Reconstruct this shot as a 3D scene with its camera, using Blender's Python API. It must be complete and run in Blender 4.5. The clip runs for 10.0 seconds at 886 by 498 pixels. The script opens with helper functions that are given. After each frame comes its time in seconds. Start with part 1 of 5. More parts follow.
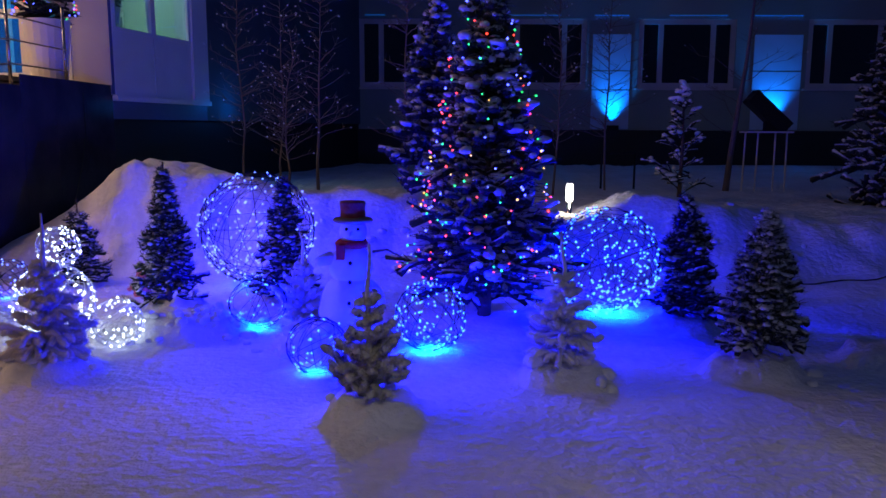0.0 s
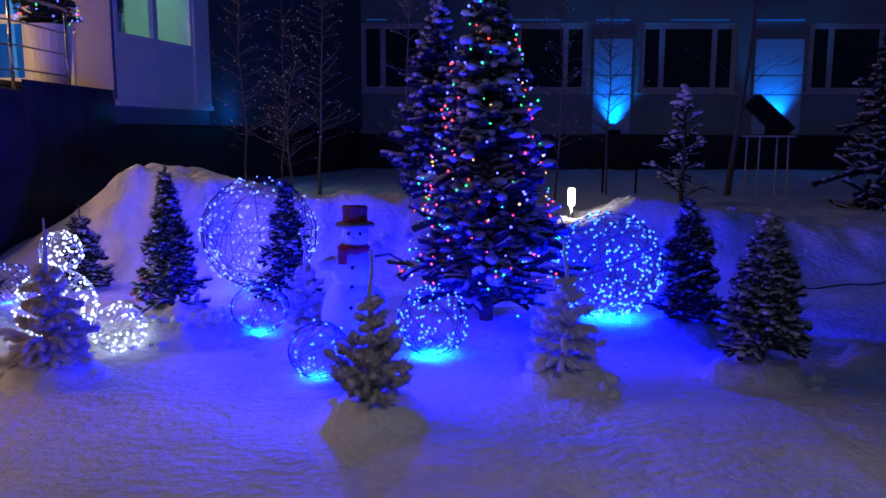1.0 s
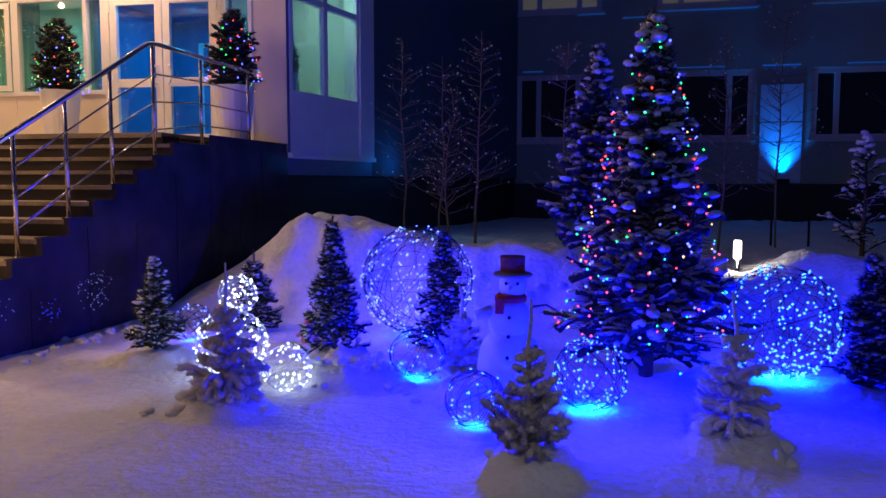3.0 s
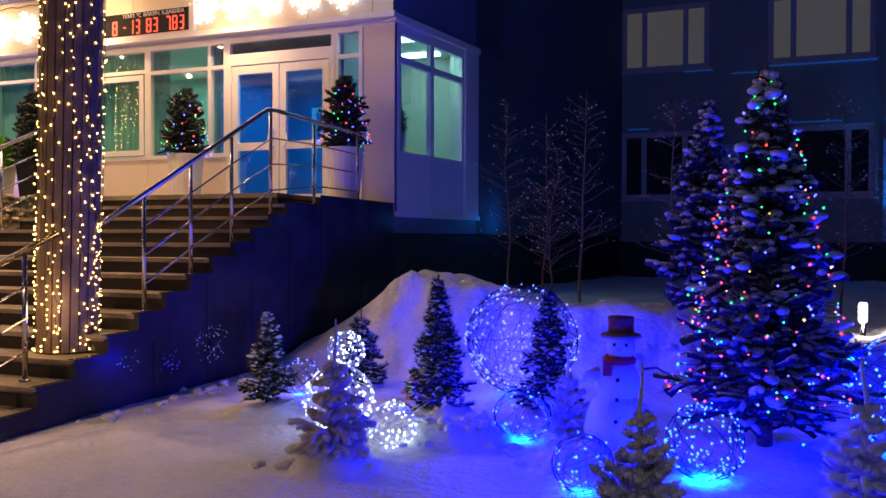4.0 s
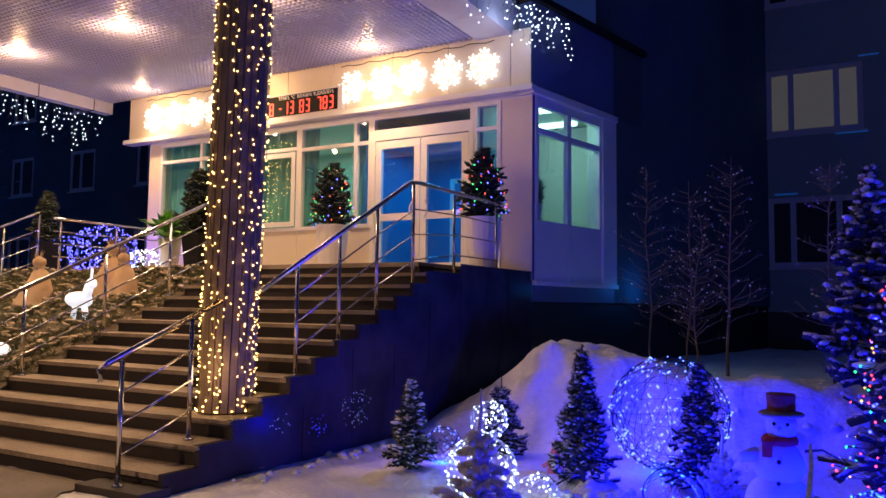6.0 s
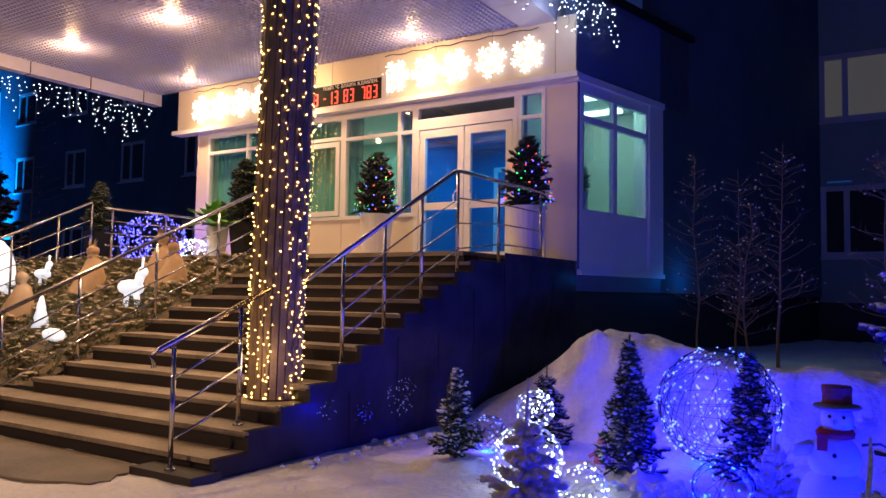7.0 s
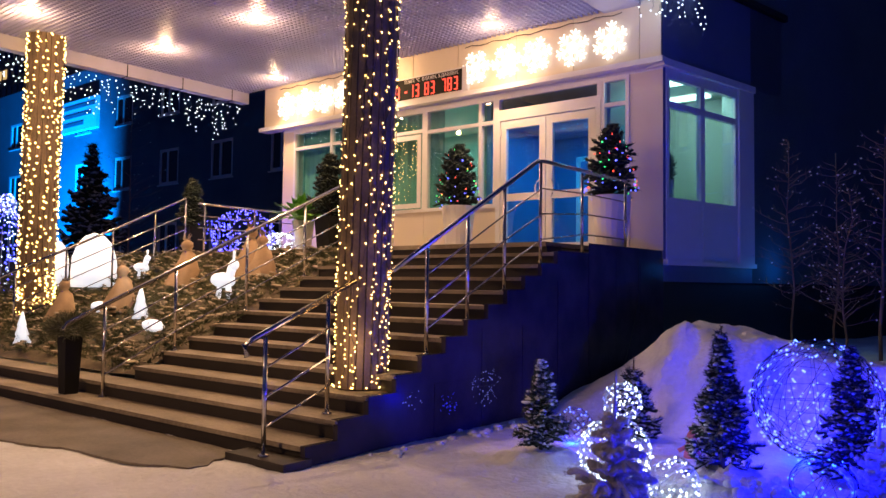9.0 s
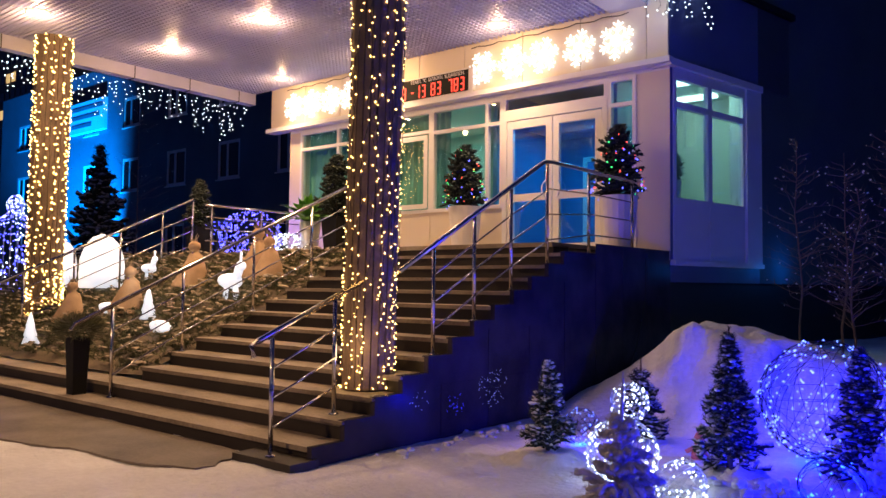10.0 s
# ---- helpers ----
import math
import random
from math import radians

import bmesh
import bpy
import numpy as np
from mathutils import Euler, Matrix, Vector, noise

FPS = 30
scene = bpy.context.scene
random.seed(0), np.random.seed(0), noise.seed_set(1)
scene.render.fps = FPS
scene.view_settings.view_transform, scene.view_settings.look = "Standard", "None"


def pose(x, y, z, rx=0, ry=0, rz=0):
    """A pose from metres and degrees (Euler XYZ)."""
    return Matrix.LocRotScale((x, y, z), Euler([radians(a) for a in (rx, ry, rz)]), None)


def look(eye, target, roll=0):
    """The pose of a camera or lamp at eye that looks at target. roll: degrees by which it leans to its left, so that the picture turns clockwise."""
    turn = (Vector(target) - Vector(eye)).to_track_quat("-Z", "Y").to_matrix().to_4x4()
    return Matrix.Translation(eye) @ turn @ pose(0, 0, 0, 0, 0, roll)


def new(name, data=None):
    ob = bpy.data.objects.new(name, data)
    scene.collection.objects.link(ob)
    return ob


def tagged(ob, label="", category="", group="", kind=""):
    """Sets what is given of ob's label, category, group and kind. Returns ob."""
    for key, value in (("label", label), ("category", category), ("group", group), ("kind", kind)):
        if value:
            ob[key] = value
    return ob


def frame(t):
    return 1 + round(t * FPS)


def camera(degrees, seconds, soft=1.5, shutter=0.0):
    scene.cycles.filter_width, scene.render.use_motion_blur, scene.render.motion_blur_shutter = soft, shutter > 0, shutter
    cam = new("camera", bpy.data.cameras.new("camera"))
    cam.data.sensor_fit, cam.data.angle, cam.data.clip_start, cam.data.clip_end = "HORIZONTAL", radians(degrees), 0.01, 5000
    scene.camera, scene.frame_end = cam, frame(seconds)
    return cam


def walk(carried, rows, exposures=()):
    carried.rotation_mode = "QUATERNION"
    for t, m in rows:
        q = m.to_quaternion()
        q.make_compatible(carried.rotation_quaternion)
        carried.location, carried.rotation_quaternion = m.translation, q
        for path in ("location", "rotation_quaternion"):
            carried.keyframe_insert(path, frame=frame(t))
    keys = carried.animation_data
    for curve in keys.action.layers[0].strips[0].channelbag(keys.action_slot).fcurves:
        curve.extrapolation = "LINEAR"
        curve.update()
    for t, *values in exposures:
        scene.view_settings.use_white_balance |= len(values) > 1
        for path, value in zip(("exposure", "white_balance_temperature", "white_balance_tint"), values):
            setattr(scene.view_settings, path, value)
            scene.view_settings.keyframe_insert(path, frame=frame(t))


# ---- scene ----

cam = camera(59.3, 10.0)
# seconds, place, yaw, pitch, roll
PATH = [
    (0.0, 0.201, 0.142, 1.567, 1.13, -8.78, -0.25), (0.5, 0.201, 0.143, 1.568, 1.01, -8.59, -0.20),
    (1.0, 0.197, 0.143, 1.568, 1.24, -8.46, -0.20), (1.5, 0.188, 0.148, 1.569, 1.81, -8.32, -0.23),
    (2.0, 0.177, 0.150, 1.569, 4.63, -7.46, -0.25), (2.5, 0.160, 0.147, 1.571, 8.45, -6.44, -0.14),
    (4.0, 0.118, 0.110, 1.589, 19.81, -0.69, -0.17), (4.5, 0.100, 0.076, 1.602, 23.00, 1.51, -0.29),
    (5.0, 0.089, 0.050, 1.609, 25.23, 3.58, -0.57), (5.5, 0.075, 0.030, 1.609, 27.57, 4.19, -0.53),
    (7.0, 0.022, 0.011, 1.602, 32.57, 3.37, -0.87), (7.5, 0.009, 0.004, 1.603, 34.15, 3.12, -0.70),
    (8.0, 0.002, -0.002, 1.602, 35.91, 3.04, -0.64), (8.5, 0.001, -0.004, 1.600, 37.69, 2.75, -0.47),
    (9.0, 0.001, -0.003, 1.600, 38.53, 2.66, -0.65), (9.5, 0.002, -0.003, 1.600, 38.81, 2.69, -0.58),
    (10.0, 0.0, 0.0, 1.600, 39.02, 2.70, -0.61),
]
walk(cam, [(t, pose(x, y, z, 90 + p, r, w)) for t, x, y, z, w, p, r in PATH], exposures=[(0.0, 0.0), (10.0, 0.0)])

# ---- world and large lights ----
world = bpy.data.worlds.new("night")
scene.world = world
world.use_nodes = True
wn = world.node_tree.nodes
wn["Background"].inputs[0].default_value = (0.022, 0.05, 0.24, 1)
wn["Background"].inputs[1].default_value = 0.30


def lamp(name, kind, at, color, watts, radius=0.1, aim=None, spot=None, size=None, blend=1.0):
    data = bpy.data.lights.new(name, kind)
    data.color, data.energy = color, watts
    if kind == "AREA":
        data.shape, data.size, data.size_y = "RECTANGLE", size[0], size[1]
    else:
        data.shadow_soft_size = radius
    if spot:
        data.spot_size, data.spot_blend = radians(spot), blend
    ob = new(name, data)
    ob.matrix_world = look(at, aim) if aim else Matrix.Translation(at)
    return ob


WARM = (1.0, 0.61, 0.32)
BLUE = (0.0, 0.0004, 1.0)
CYAN = (0.0, 0.16, 1.0)
# unseen fill lamps, added behind the camera to light foreground and garden
lamp("unseen_fill_light", "SPOT", (1.5, -3.2, 6.0), (1.0, 0.85, 0.68), 330, 0.25, aim=(0.6, 0.40, 0), spot=57, blend=0.5)
lamp("unseen_fill_light", "SPOT", (3.0, -14.0, 8.0), (1.0, 0.92, 0.80), 190, 0.3, aim=(0.5, 8.0, 1.5), spot=100)
lamp("unseen_fill_light", "SPOT", (-7.0, -4.0, 7.0), (1.0, 0.58, 0.27), 2100, 0.3, aim=(-7.9, 2.3, 0), spot=70)

# ---- materials ----


def material(name, color, rough=0.6, metal=0.0, vary=0.25, scale=3.0, fine=40.0, bump=0.2, dist=0.01, other=None, spec=0.5, island=0.0, coat=0.0):
    m = bpy.data.materials.new(name)
    m.use_nodes = True
    nt = m.node_tree
    N, L = nt.nodes, nt.links
    b = N["Principled BSDF"]
    b.inputs["Roughness"].default_value, b.inputs["Metallic"].default_value = rough, metal
    b.inputs["Specular IOR Level"].default_value = spec
    b.inputs["Coat Weight"].default_value = coat
    co = N.new("ShaderNodeTexCoord")
    big, small = N.new("ShaderNodeTexNoise"), N.new("ShaderNodeTexNoise")
    big.inputs["Scale"].default_value, small.inputs["Scale"].default_value = scale, fine
    big.inputs["Detail"].default_value, small.inputs["Detail"].default_value = 4, 3
    L.new(co.outputs["Object"], big.inputs["Vector"]), L.new(co.outputs["Object"], small.inputs["Vector"])
    mixf = N.new("ShaderNodeMath")
    mixf.operation = "MULTIPLY_ADD"
    L.new(small.outputs["Fac"], mixf.inputs[0])
    mixf.inputs[1].default_value = 0.45
    L.new(big.outputs["Fac"], mixf.inputs[2])
    ramp = N.new("ShaderNodeMapRange")
    ramp.inputs["From Min"].default_value, ramp.inputs["From Max"].default_value = 0.45, 1.0
    L.new(mixf.outputs[0], ramp.inputs["Value"])
    fac = ramp.outputs[0]
    if island:
        geo, add = N.new("ShaderNodeNewGeometry"), N.new("ShaderNodeMath")
        add.operation = "MULTIPLY_ADD"
        L.new(geo.outputs["Random Per Island"], add.inputs[0])
        add.inputs[1].default_value = island
        sub = N.new("ShaderNodeMath")
        sub.operation = "ADD"
        L.new(fac, sub.inputs[0])
        sub.inputs[1].default_value = -island / 2
        L.new(sub.outputs[0], add.inputs[2])
        add.use_clamp = True
        fac = add.outputs[0]
    mix = N.new("ShaderNodeMix")
    mix.data_type = "RGBA"
    mix.inputs[6].default_value = (*color, 1)
    mix.inputs[7].default_value = (*(other or [c * (1 - vary) for c in color]), 1)
    L.new(fac, mix.inputs[0]), L.new(mix.outputs[2], b.inputs["Base Color"])
    if bump:
        bp = N.new("ShaderNodeBump")
        bp.inputs["Strength"].default_value, bp.inputs["Distance"].default_value = bump, dist
        L.new(mixf.outputs[0], bp.inputs["Height"]), L.new(bp.outputs[0], b.inputs["Normal"])
    return m


def glow(name, color, strength, sampled=False):
    m = bpy.data.materials.new(name)
    m.use_nodes = True
    b = m.node_tree.nodes["Principled BSDF"]
    b.inputs["Base Color"].default_value = (*[min(1, c + 0.2) for c in color], 1)
    b.inputs["Emission Color"].default_value = (*color, 1)
    b.inputs["Emission Strength"].default_value = strength
    m.cycles.emission_sampling = "AUTO" if sampled else "NONE"
    return m


def glass(name, color=(0.8, 0.95, 0.95)):
    m = bpy.data.materials.new(name)
    m.use_nodes = True
    N, L = m.node_tree.nodes, m.node_tree.links
    tr, gl, mx, lw = N.new("ShaderNodeBsdfTransparent"), N.new("ShaderNodeBsdfGlossy"), N.new("ShaderNodeMixShader"), N.new("ShaderNodeLayerWeight")
    tr.inputs[0].default_value = (*color, 1)
    gl.inputs["Roughness"].default_value = 0.02
    pw = N.new("ShaderNodeMath")
    pw.operation = "POWER"
    pw.inputs[1].default_value = 3.0
    L.new(lw.outputs["Facing"], pw.inputs[0])
    ma = N.new("ShaderNodeMath")
    ma.operation = "MULTIPLY_ADD"
    ma.inputs[1].default_value, ma.inputs[2].default_value = 0.8, 0.09
    L.new(pw.outputs[0], ma.inputs[0])
    L.new(ma.outputs[0], mx.inputs[0]), L.new(tr.outputs[0], mx.inputs[1]), L.new(gl.outputs[0], mx.inputs[2])
    L.new(mx.outputs[0], N["Material Output"].inputs[0])
    return m


SNOW = material("snow", (0.82, 0.83, 0.86), 0.75, vary=0.3, scale=1.1, fine=16, bump=0.9, dist=0.07)
SNOWTUFT = material("settled snow", (0.80, 0.82, 0.86), 0.8, vary=0.25, scale=8, fine=50, bump=0.5)
EARTH = material("dark earth with twigs", (0.06, 0.045, 0.03), 0.9, scale=3, fine=30, bump=0.8, other=(0.18, 0.14, 0.09))
TANSNOW = material("dusty snow", (0.52, 0.44, 0.33), 0.85, scale=8, fine=50, bump=0.5)
PAVE = material("wet paving", (0.07, 0.052, 0.04), 0.55, scale=1.8, fine=30, bump=0.5, other=(0.20, 0.17, 0.14))
NEEDLE = material("frosted needles", (0.02, 0.045, 0.03), 0.7, scale=7, fine=20, bump=0, other=(0.42, 0.44, 0.44), island=0.9)
NEEDLE_DARK = material("dark needles", (0.008, 0.02, 0.013), 0.7, scale=7, fine=20, bump=0, other=(0.06, 0.08, 0.07), island=0.8)
NEEDLE_WHITE = material("white flocking", (0.55, 0.54, 0.54), 0.9, scale=9, fine=60, bump=0.5, other=(0.74, 0.73, 0.74))
NEEDLE_TAN = material("frosted green-grey flocking", (0.14, 0.14, 0.11), 0.9, scale=14, fine=60, bump=0.5, other=(0.72, 0.71, 0.69))
NEEDLE_FAWN = material("fawn flocking", (0.42, 0.38, 0.34), 0.9, scale=9, fine=60, bump=0.5, other=(0.74, 0.70, 0.66))
FIR = material("fir twigs", (0.02, 0.04, 0.014), 0.7, scale=5, fine=20, bump=0, other=(0.15, 0.14, 0.07), island=0.7)


def snowy(name, dark, frost, cover):
    """Needle tufts with their upper sides in the frost colour, such as lying snow."""
    m = material(name, dark, 0.85, vary=0.5, scale=10, fine=70, bump=0.7)
    N, L = m.node_tree.nodes, m.node_tree.links
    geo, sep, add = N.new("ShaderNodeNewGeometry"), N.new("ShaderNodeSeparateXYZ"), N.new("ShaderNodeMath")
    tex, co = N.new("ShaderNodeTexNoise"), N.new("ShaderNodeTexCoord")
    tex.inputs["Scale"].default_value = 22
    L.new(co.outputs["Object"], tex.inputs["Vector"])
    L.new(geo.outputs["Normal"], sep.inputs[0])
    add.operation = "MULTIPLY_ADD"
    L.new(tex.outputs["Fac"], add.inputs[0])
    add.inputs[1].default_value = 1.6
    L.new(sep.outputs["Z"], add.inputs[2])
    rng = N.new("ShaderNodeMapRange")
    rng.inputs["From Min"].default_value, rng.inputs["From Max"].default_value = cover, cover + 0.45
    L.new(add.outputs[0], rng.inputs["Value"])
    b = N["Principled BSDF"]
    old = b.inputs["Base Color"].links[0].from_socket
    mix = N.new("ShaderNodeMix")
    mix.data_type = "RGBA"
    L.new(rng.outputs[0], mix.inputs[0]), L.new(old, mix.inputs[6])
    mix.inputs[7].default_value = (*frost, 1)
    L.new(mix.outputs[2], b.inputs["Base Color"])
    return m


BOUGH = snowy("dark fir bough with snow", (0.012, 0.026, 0.018), (0.62, 0.64, 0.68), 1.0)
# no snow on these: upper sides are a paler green
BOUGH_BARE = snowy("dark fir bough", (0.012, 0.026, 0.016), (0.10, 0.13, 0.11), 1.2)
BARK = material("bark", (0.10, 0.07, 0.05), 0.9, scale=8, fine=60, bump=0.8)
BIRCH = material("frosty birch bark", (0.17, 0.13, 0.12), 0.8, scale=6, fine=50, bump=0.4)
WIRE_BLUE = material("blue wire", (0.003, 0.003, 0.006), 0.7, bump=0)
WIRE_WHITE = material("white wire", (0.6, 0.62, 0.66), 0.4, bump=0)
WIRE_DARK = material("dark cable", (0.015, 0.015, 0.015), 0.5, bump=0)
GRANITE = material("polished dark granite", (0.055, 0.048, 0.075), 0.22, vary=0.6, scale=2.0, fine=120, bump=0.03, spec=0.1)
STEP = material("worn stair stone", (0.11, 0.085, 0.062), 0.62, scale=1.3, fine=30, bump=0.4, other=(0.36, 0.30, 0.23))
# Risers get little light from above; that shade is put into this dark colour.
RISER = material("dark stair stone with riser shade", (0.024, 0.018, 0.014), 0.6, scale=2.0, fine=45, bump=0.3)
STEEL = material("polished stainless steel", (0.62, 0.60, 0.58), 0.18, 1.0, vary=0.15, bump=0.02)
WHITE = material("white plastic frame", (0.80, 0.80, 0.80), 0.35, vary=0.06, bump=0.05)
CLAD = material("cream cladding panel", (0.76, 0.68, 0.54), 0.4, vary=0.08, scale=0.8, bump=0.05)
# blue light on the entrance's side is put into this cladding colour
CLADBLUE = material("side cladding tinted by blue light", (0.10, 0.14, 0.30), 0.5, vary=0.2, scale=0.8, bump=0.05)
WALL = material("grey-green panel render", (0.30, 0.36, 0.32), 0.85, vary=0.25, scale=0.5, fine=25, bump=0.3)
# darker, bluer copy of the panel render; night shade is in its colour
WALLDARK = material("panel render darkened for shade", (0.08, 0.12, 0.15), 0.85, vary=0.35, scale=0.5, fine=25, bump=0.3)
PLINTH = material("near-black plinth tile", (0.012, 0.012, 0.014), 0.6, scale=1.0, bump=0.1)
NICHE = material("pale blue panel", (0.50, 0.66, 0.80), 0.6, vary=0.2, scale=1.5, bump=0.1)
DARKGLASS = material("dark window glass", (0.012, 0.013, 0.014), 0.06, bump=0)
WINFRAME = material("grey window frame", (0.58, 0.55, 0.52), 0.6, vary=0.1)
GRID = material("silver ceiling grid", (0.52, 0.54, 0.80), 0.5, 0.35, vary=0.1, bump=0)
PLATE = material("ceiling plate", (0.50, 0.50, 0.66), 0.5, vary=0.1)
SLAT = material("weathered wooden slat", (0.26, 0.185, 0.12), 0.7, vary=0.5, scale=3, fine=40, bump=0.4)
BLACK = material("black plastic", (0.008, 0.008, 0.008), 0.6, bump=0.05, spec=0.25)
CLOTH = material("burlap cloth", (0.50, 0.34, 0.20), 0.9, vary=0.3, scale=6, fine=120, bump=0.5)
RIBBON = material("purple ribbon", (0.13, 0.05, 0.20), 0.7, bump=0.1)
STRAW = material("straw", (0.36, 0.27, 0.17), 0.8, vary=0.4, fine=80, bump=0.6)
RED = material("red felt", (0.24, 0.012, 0.010), 0.8, other=(0.34, 0.10, 0.09), scale=14, fine=90, bump=0.4)
SCARF = material("bright red knit", (0.62, 0.03, 0.02), 0.85, vary=0.3, scale=20, fine=120, bump=0.5)
SNOWMANW = material("packed snow", (0.80, 0.82, 0.86), 0.8, vary=0.12, scale=7, fine=40, bump=0.5)
PINK = material("pink paint", (0.75, 0.22, 0.25), 0.6, vary=0.2, scale=12)
CURTAIN = material("teal curtain", (0.20, 0.48, 0.44), 0.8, vary=0.2, scale=3, bump=0.1)
ROOM = material("office wall paint", (0.70, 0.78, 0.70), 0.7, vary=0.05, bump=0.02)
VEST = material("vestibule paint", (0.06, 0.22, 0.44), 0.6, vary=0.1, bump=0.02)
LEAF = material("broad green leaf", (0.16, 0.42, 0.06), 0.5, vary=0.3, island=0.4)
POT = material("white planter", (0.75, 0.73, 0.72), 0.4, vary=0.05)
GLASS = glass("clear window glass")
BACKDROP = material("far facade", (0.16, 0.13, 0.10), 0.9, vary=0.3, scale=0.1)
LED_BLUE = glow("cyan blue bulb", (0.07, 0.31, 1.0), 3.0)
LED_SOFT = glow("blue white bulb", (0.17, 0.30, 1.0), 3.0)
LED_VIOLET = glow("violet blue bulb", (0.06, 0.07, 1.0), 10.0)
# weak glow for the bulb reflections modelled on the granite
REFLECT_WHITE = glow("reflected white bulb", (0.55, 0.60, 0.85), 0.55)
REFLECT_BLUE = glow("reflected blue bulb", (0.02, 0.03, 1.0), 0.8)
LED_WHITE = glow("white bulb", (0.75, 0.90, 1.0), 5.0)
LED_WARM = glow("warm bulb", (1.0, 0.55, 0.15), 15.0, True)
LED_R, LED_G = glow("red bulb", (1.0, 0.05, 0.03), 4.0), glow("green bulb", (0.02, 0.8, 0.14), 3.0)
LED_B, LED_Y = glow("blue bulb", (0.07, 0.09, 1.0), 6.0), glow("yellow bulb", (1.0, 0.55, 0.08), 2.2)
LAMPGLOW = glow("lit lamp glass", (1.0, 0.70, 0.34), 2.6)
FLAKEGLOW = glow("lit snowflake tube", (1.0, 0.95, 0.88), 2.2)
WHITEGLOW = glow("lit white figure", (0.80, 0.86, 0.98), 0.85)
BOLGLOW = glow("bollard lens", (1.0, 0.93, 0.78), 6.0)
DIGIT = glow("red display digit", (1.0, 0.03, 0.015), 1.8)
TUBE = glow("fluorescent panel", (0.85, 1.0, 0.92), 4.0)
DIMLIT = glow("dimly lit curtain glass", (0.55, 0.50, 0.24), 0.07)
LITWIN = glow("lit far window", (1.0, 0.62, 0.22), 0.8)
CYANLINE = glow("blue light strip", (0.0, 0.30, 1.0), 0.10)

# ---- mesh building ----


class Build:
    """Collects simple solids into one mesh."""

    def __init__(self):
        self.v, self.f = [], []

    def add(self, verts, faces):
        n = len(self.v)
        self.v += [tuple(p) for p in verts]
        self.f += [tuple(i + n for i in q) for q in faces]
        return self

    def box(self, x0, y0, z0, x1, y1, z1, m=None):
        p = [Vector(c) for c in ((x0, y0, z0), (x1, y0, z0), (x1, y1, z0), (x0, y1, z0), (x0, y0, z1), (x1, y0, z1), (x1, y1, z1), (x0, y1, z1))]
        if m:
            p = [m @ q for q in p]
        return self.add(p, [(3, 2, 1, 0), (4, 5, 6, 7), (0, 1, 5, 4), (1, 2, 6, 5), (2, 3, 7, 6), (3, 0, 4, 7)])

    def tube(self, path, r, n=8, r1=None):
        path = [Vector(p) for p in path]
        r1 = r if r1 is None else r1
        verts, faces = [], []
        for i, p in enumerate(path):
            d = (path[min(i + 1, len(path) - 1)] - path[max(i - 1, 0)]).normalized()
            a = d.orthogonal().normalized() if abs(d.z) < 0.95 else d.cross(Vector((0, 1, 0))).normalized()
            b = d.cross(a)
            rr = r + (r1 - r) * i / (len(path) - 1)
            verts += [p + (a * math.cos(2 * math.pi * k / n) + b * math.sin(2 * math.pi * k / n)) * rr for k in range(n)]
        for i in range(len(path) - 1):
            faces += [(i * n + k, i * n + (k + 1) % n, (i + 1) * n + (k + 1) % n, (i + 1) * n + k) for k in range(n)]
        faces += [tuple(range(n - 1, -1, -1)), tuple(range(len(verts) - n, len(verts)))]
        return self.add(verts, faces)

    def lathe(self, profile, at=(0, 0, 0), n=20, wob=0.0, m=None):
        verts, faces = [], []
        o = Vector(at)
        for r, z in profile:
            for k in range(n):
                a = 2 * math.pi * k / n
                p = Vector((r * math.cos(a), r * math.sin(a), z))
                if wob:
                    p += Vector((p.x, p.y, 0.4 * r)) * wob * noise.noise((p + o) * 5)
                verts.append((m @ p if m else p) + o)
        for i in range(len(profile) - 1):
            faces += [(i * n + k, i * n + (k + 1) % n, (i + 1) * n + (k + 1) % n, (i + 1) * n + k) for k in range(n)]
        faces += [tuple(range(n - 1, -1, -1)), tuple(range(len(verts) - n, len(verts)))]
        return self.add(verts, faces)

    def ball(self, at, r, n=12, rows=8, squash=1.0, wob=0.0):
        return self.lathe([(max(0.001, r * math.sin(math.pi * i / rows)), -r * squash * math.cos(math.pi * i / rows)) for i in range(rows + 1)], at, n, wob)

    def bead(self, at, r):
        x, y, z = at
        return self.add([(x + r, y, z), (x - r, y, z), (x, y + r, z), (x, y - r, z), (x, y, z + r), (x, y, z - r)],
                        [(0, 2, 4), (2, 1, 4), (1, 3, 4), (3, 0, 4), (2, 0, 5), (1, 2, 5), (3, 1, 5), (0, 3, 5)])

    def mesh(self, name, mat, smooth=False):
        me = bpy.data.meshes.new(name)
        me.from_pydata(self.v, [], self.f)
        me.materials.append(mat)
        if smooth:
            me.polygons.foreach_set("use_smooth", [True] * len(me.polygons))
        me.update()
        return me


def part(name, b, mat, parent=None, label="", smooth=False, kind=""):
    ob = new(name, b.mesh(name, mat, smooth))
    ob.parent = parent
    return tagged(ob, label, kind=kind)


def thing(name, label, category, at=(0, 0, 0), group="", kind=""):
    ob = new(name)
    ob.location = at
    return tagged(ob, label, category, group, kind)


def setting(name, b, mat, label, category, smooth=False):
    return tagged(new(name, b.mesh(name, mat, smooth)), label, category, kind="structure")


def sm(a, b, x):
    t = min(1, max(0, (x - a) / (b - a)))
    return t * t * (3 - 2 * t)


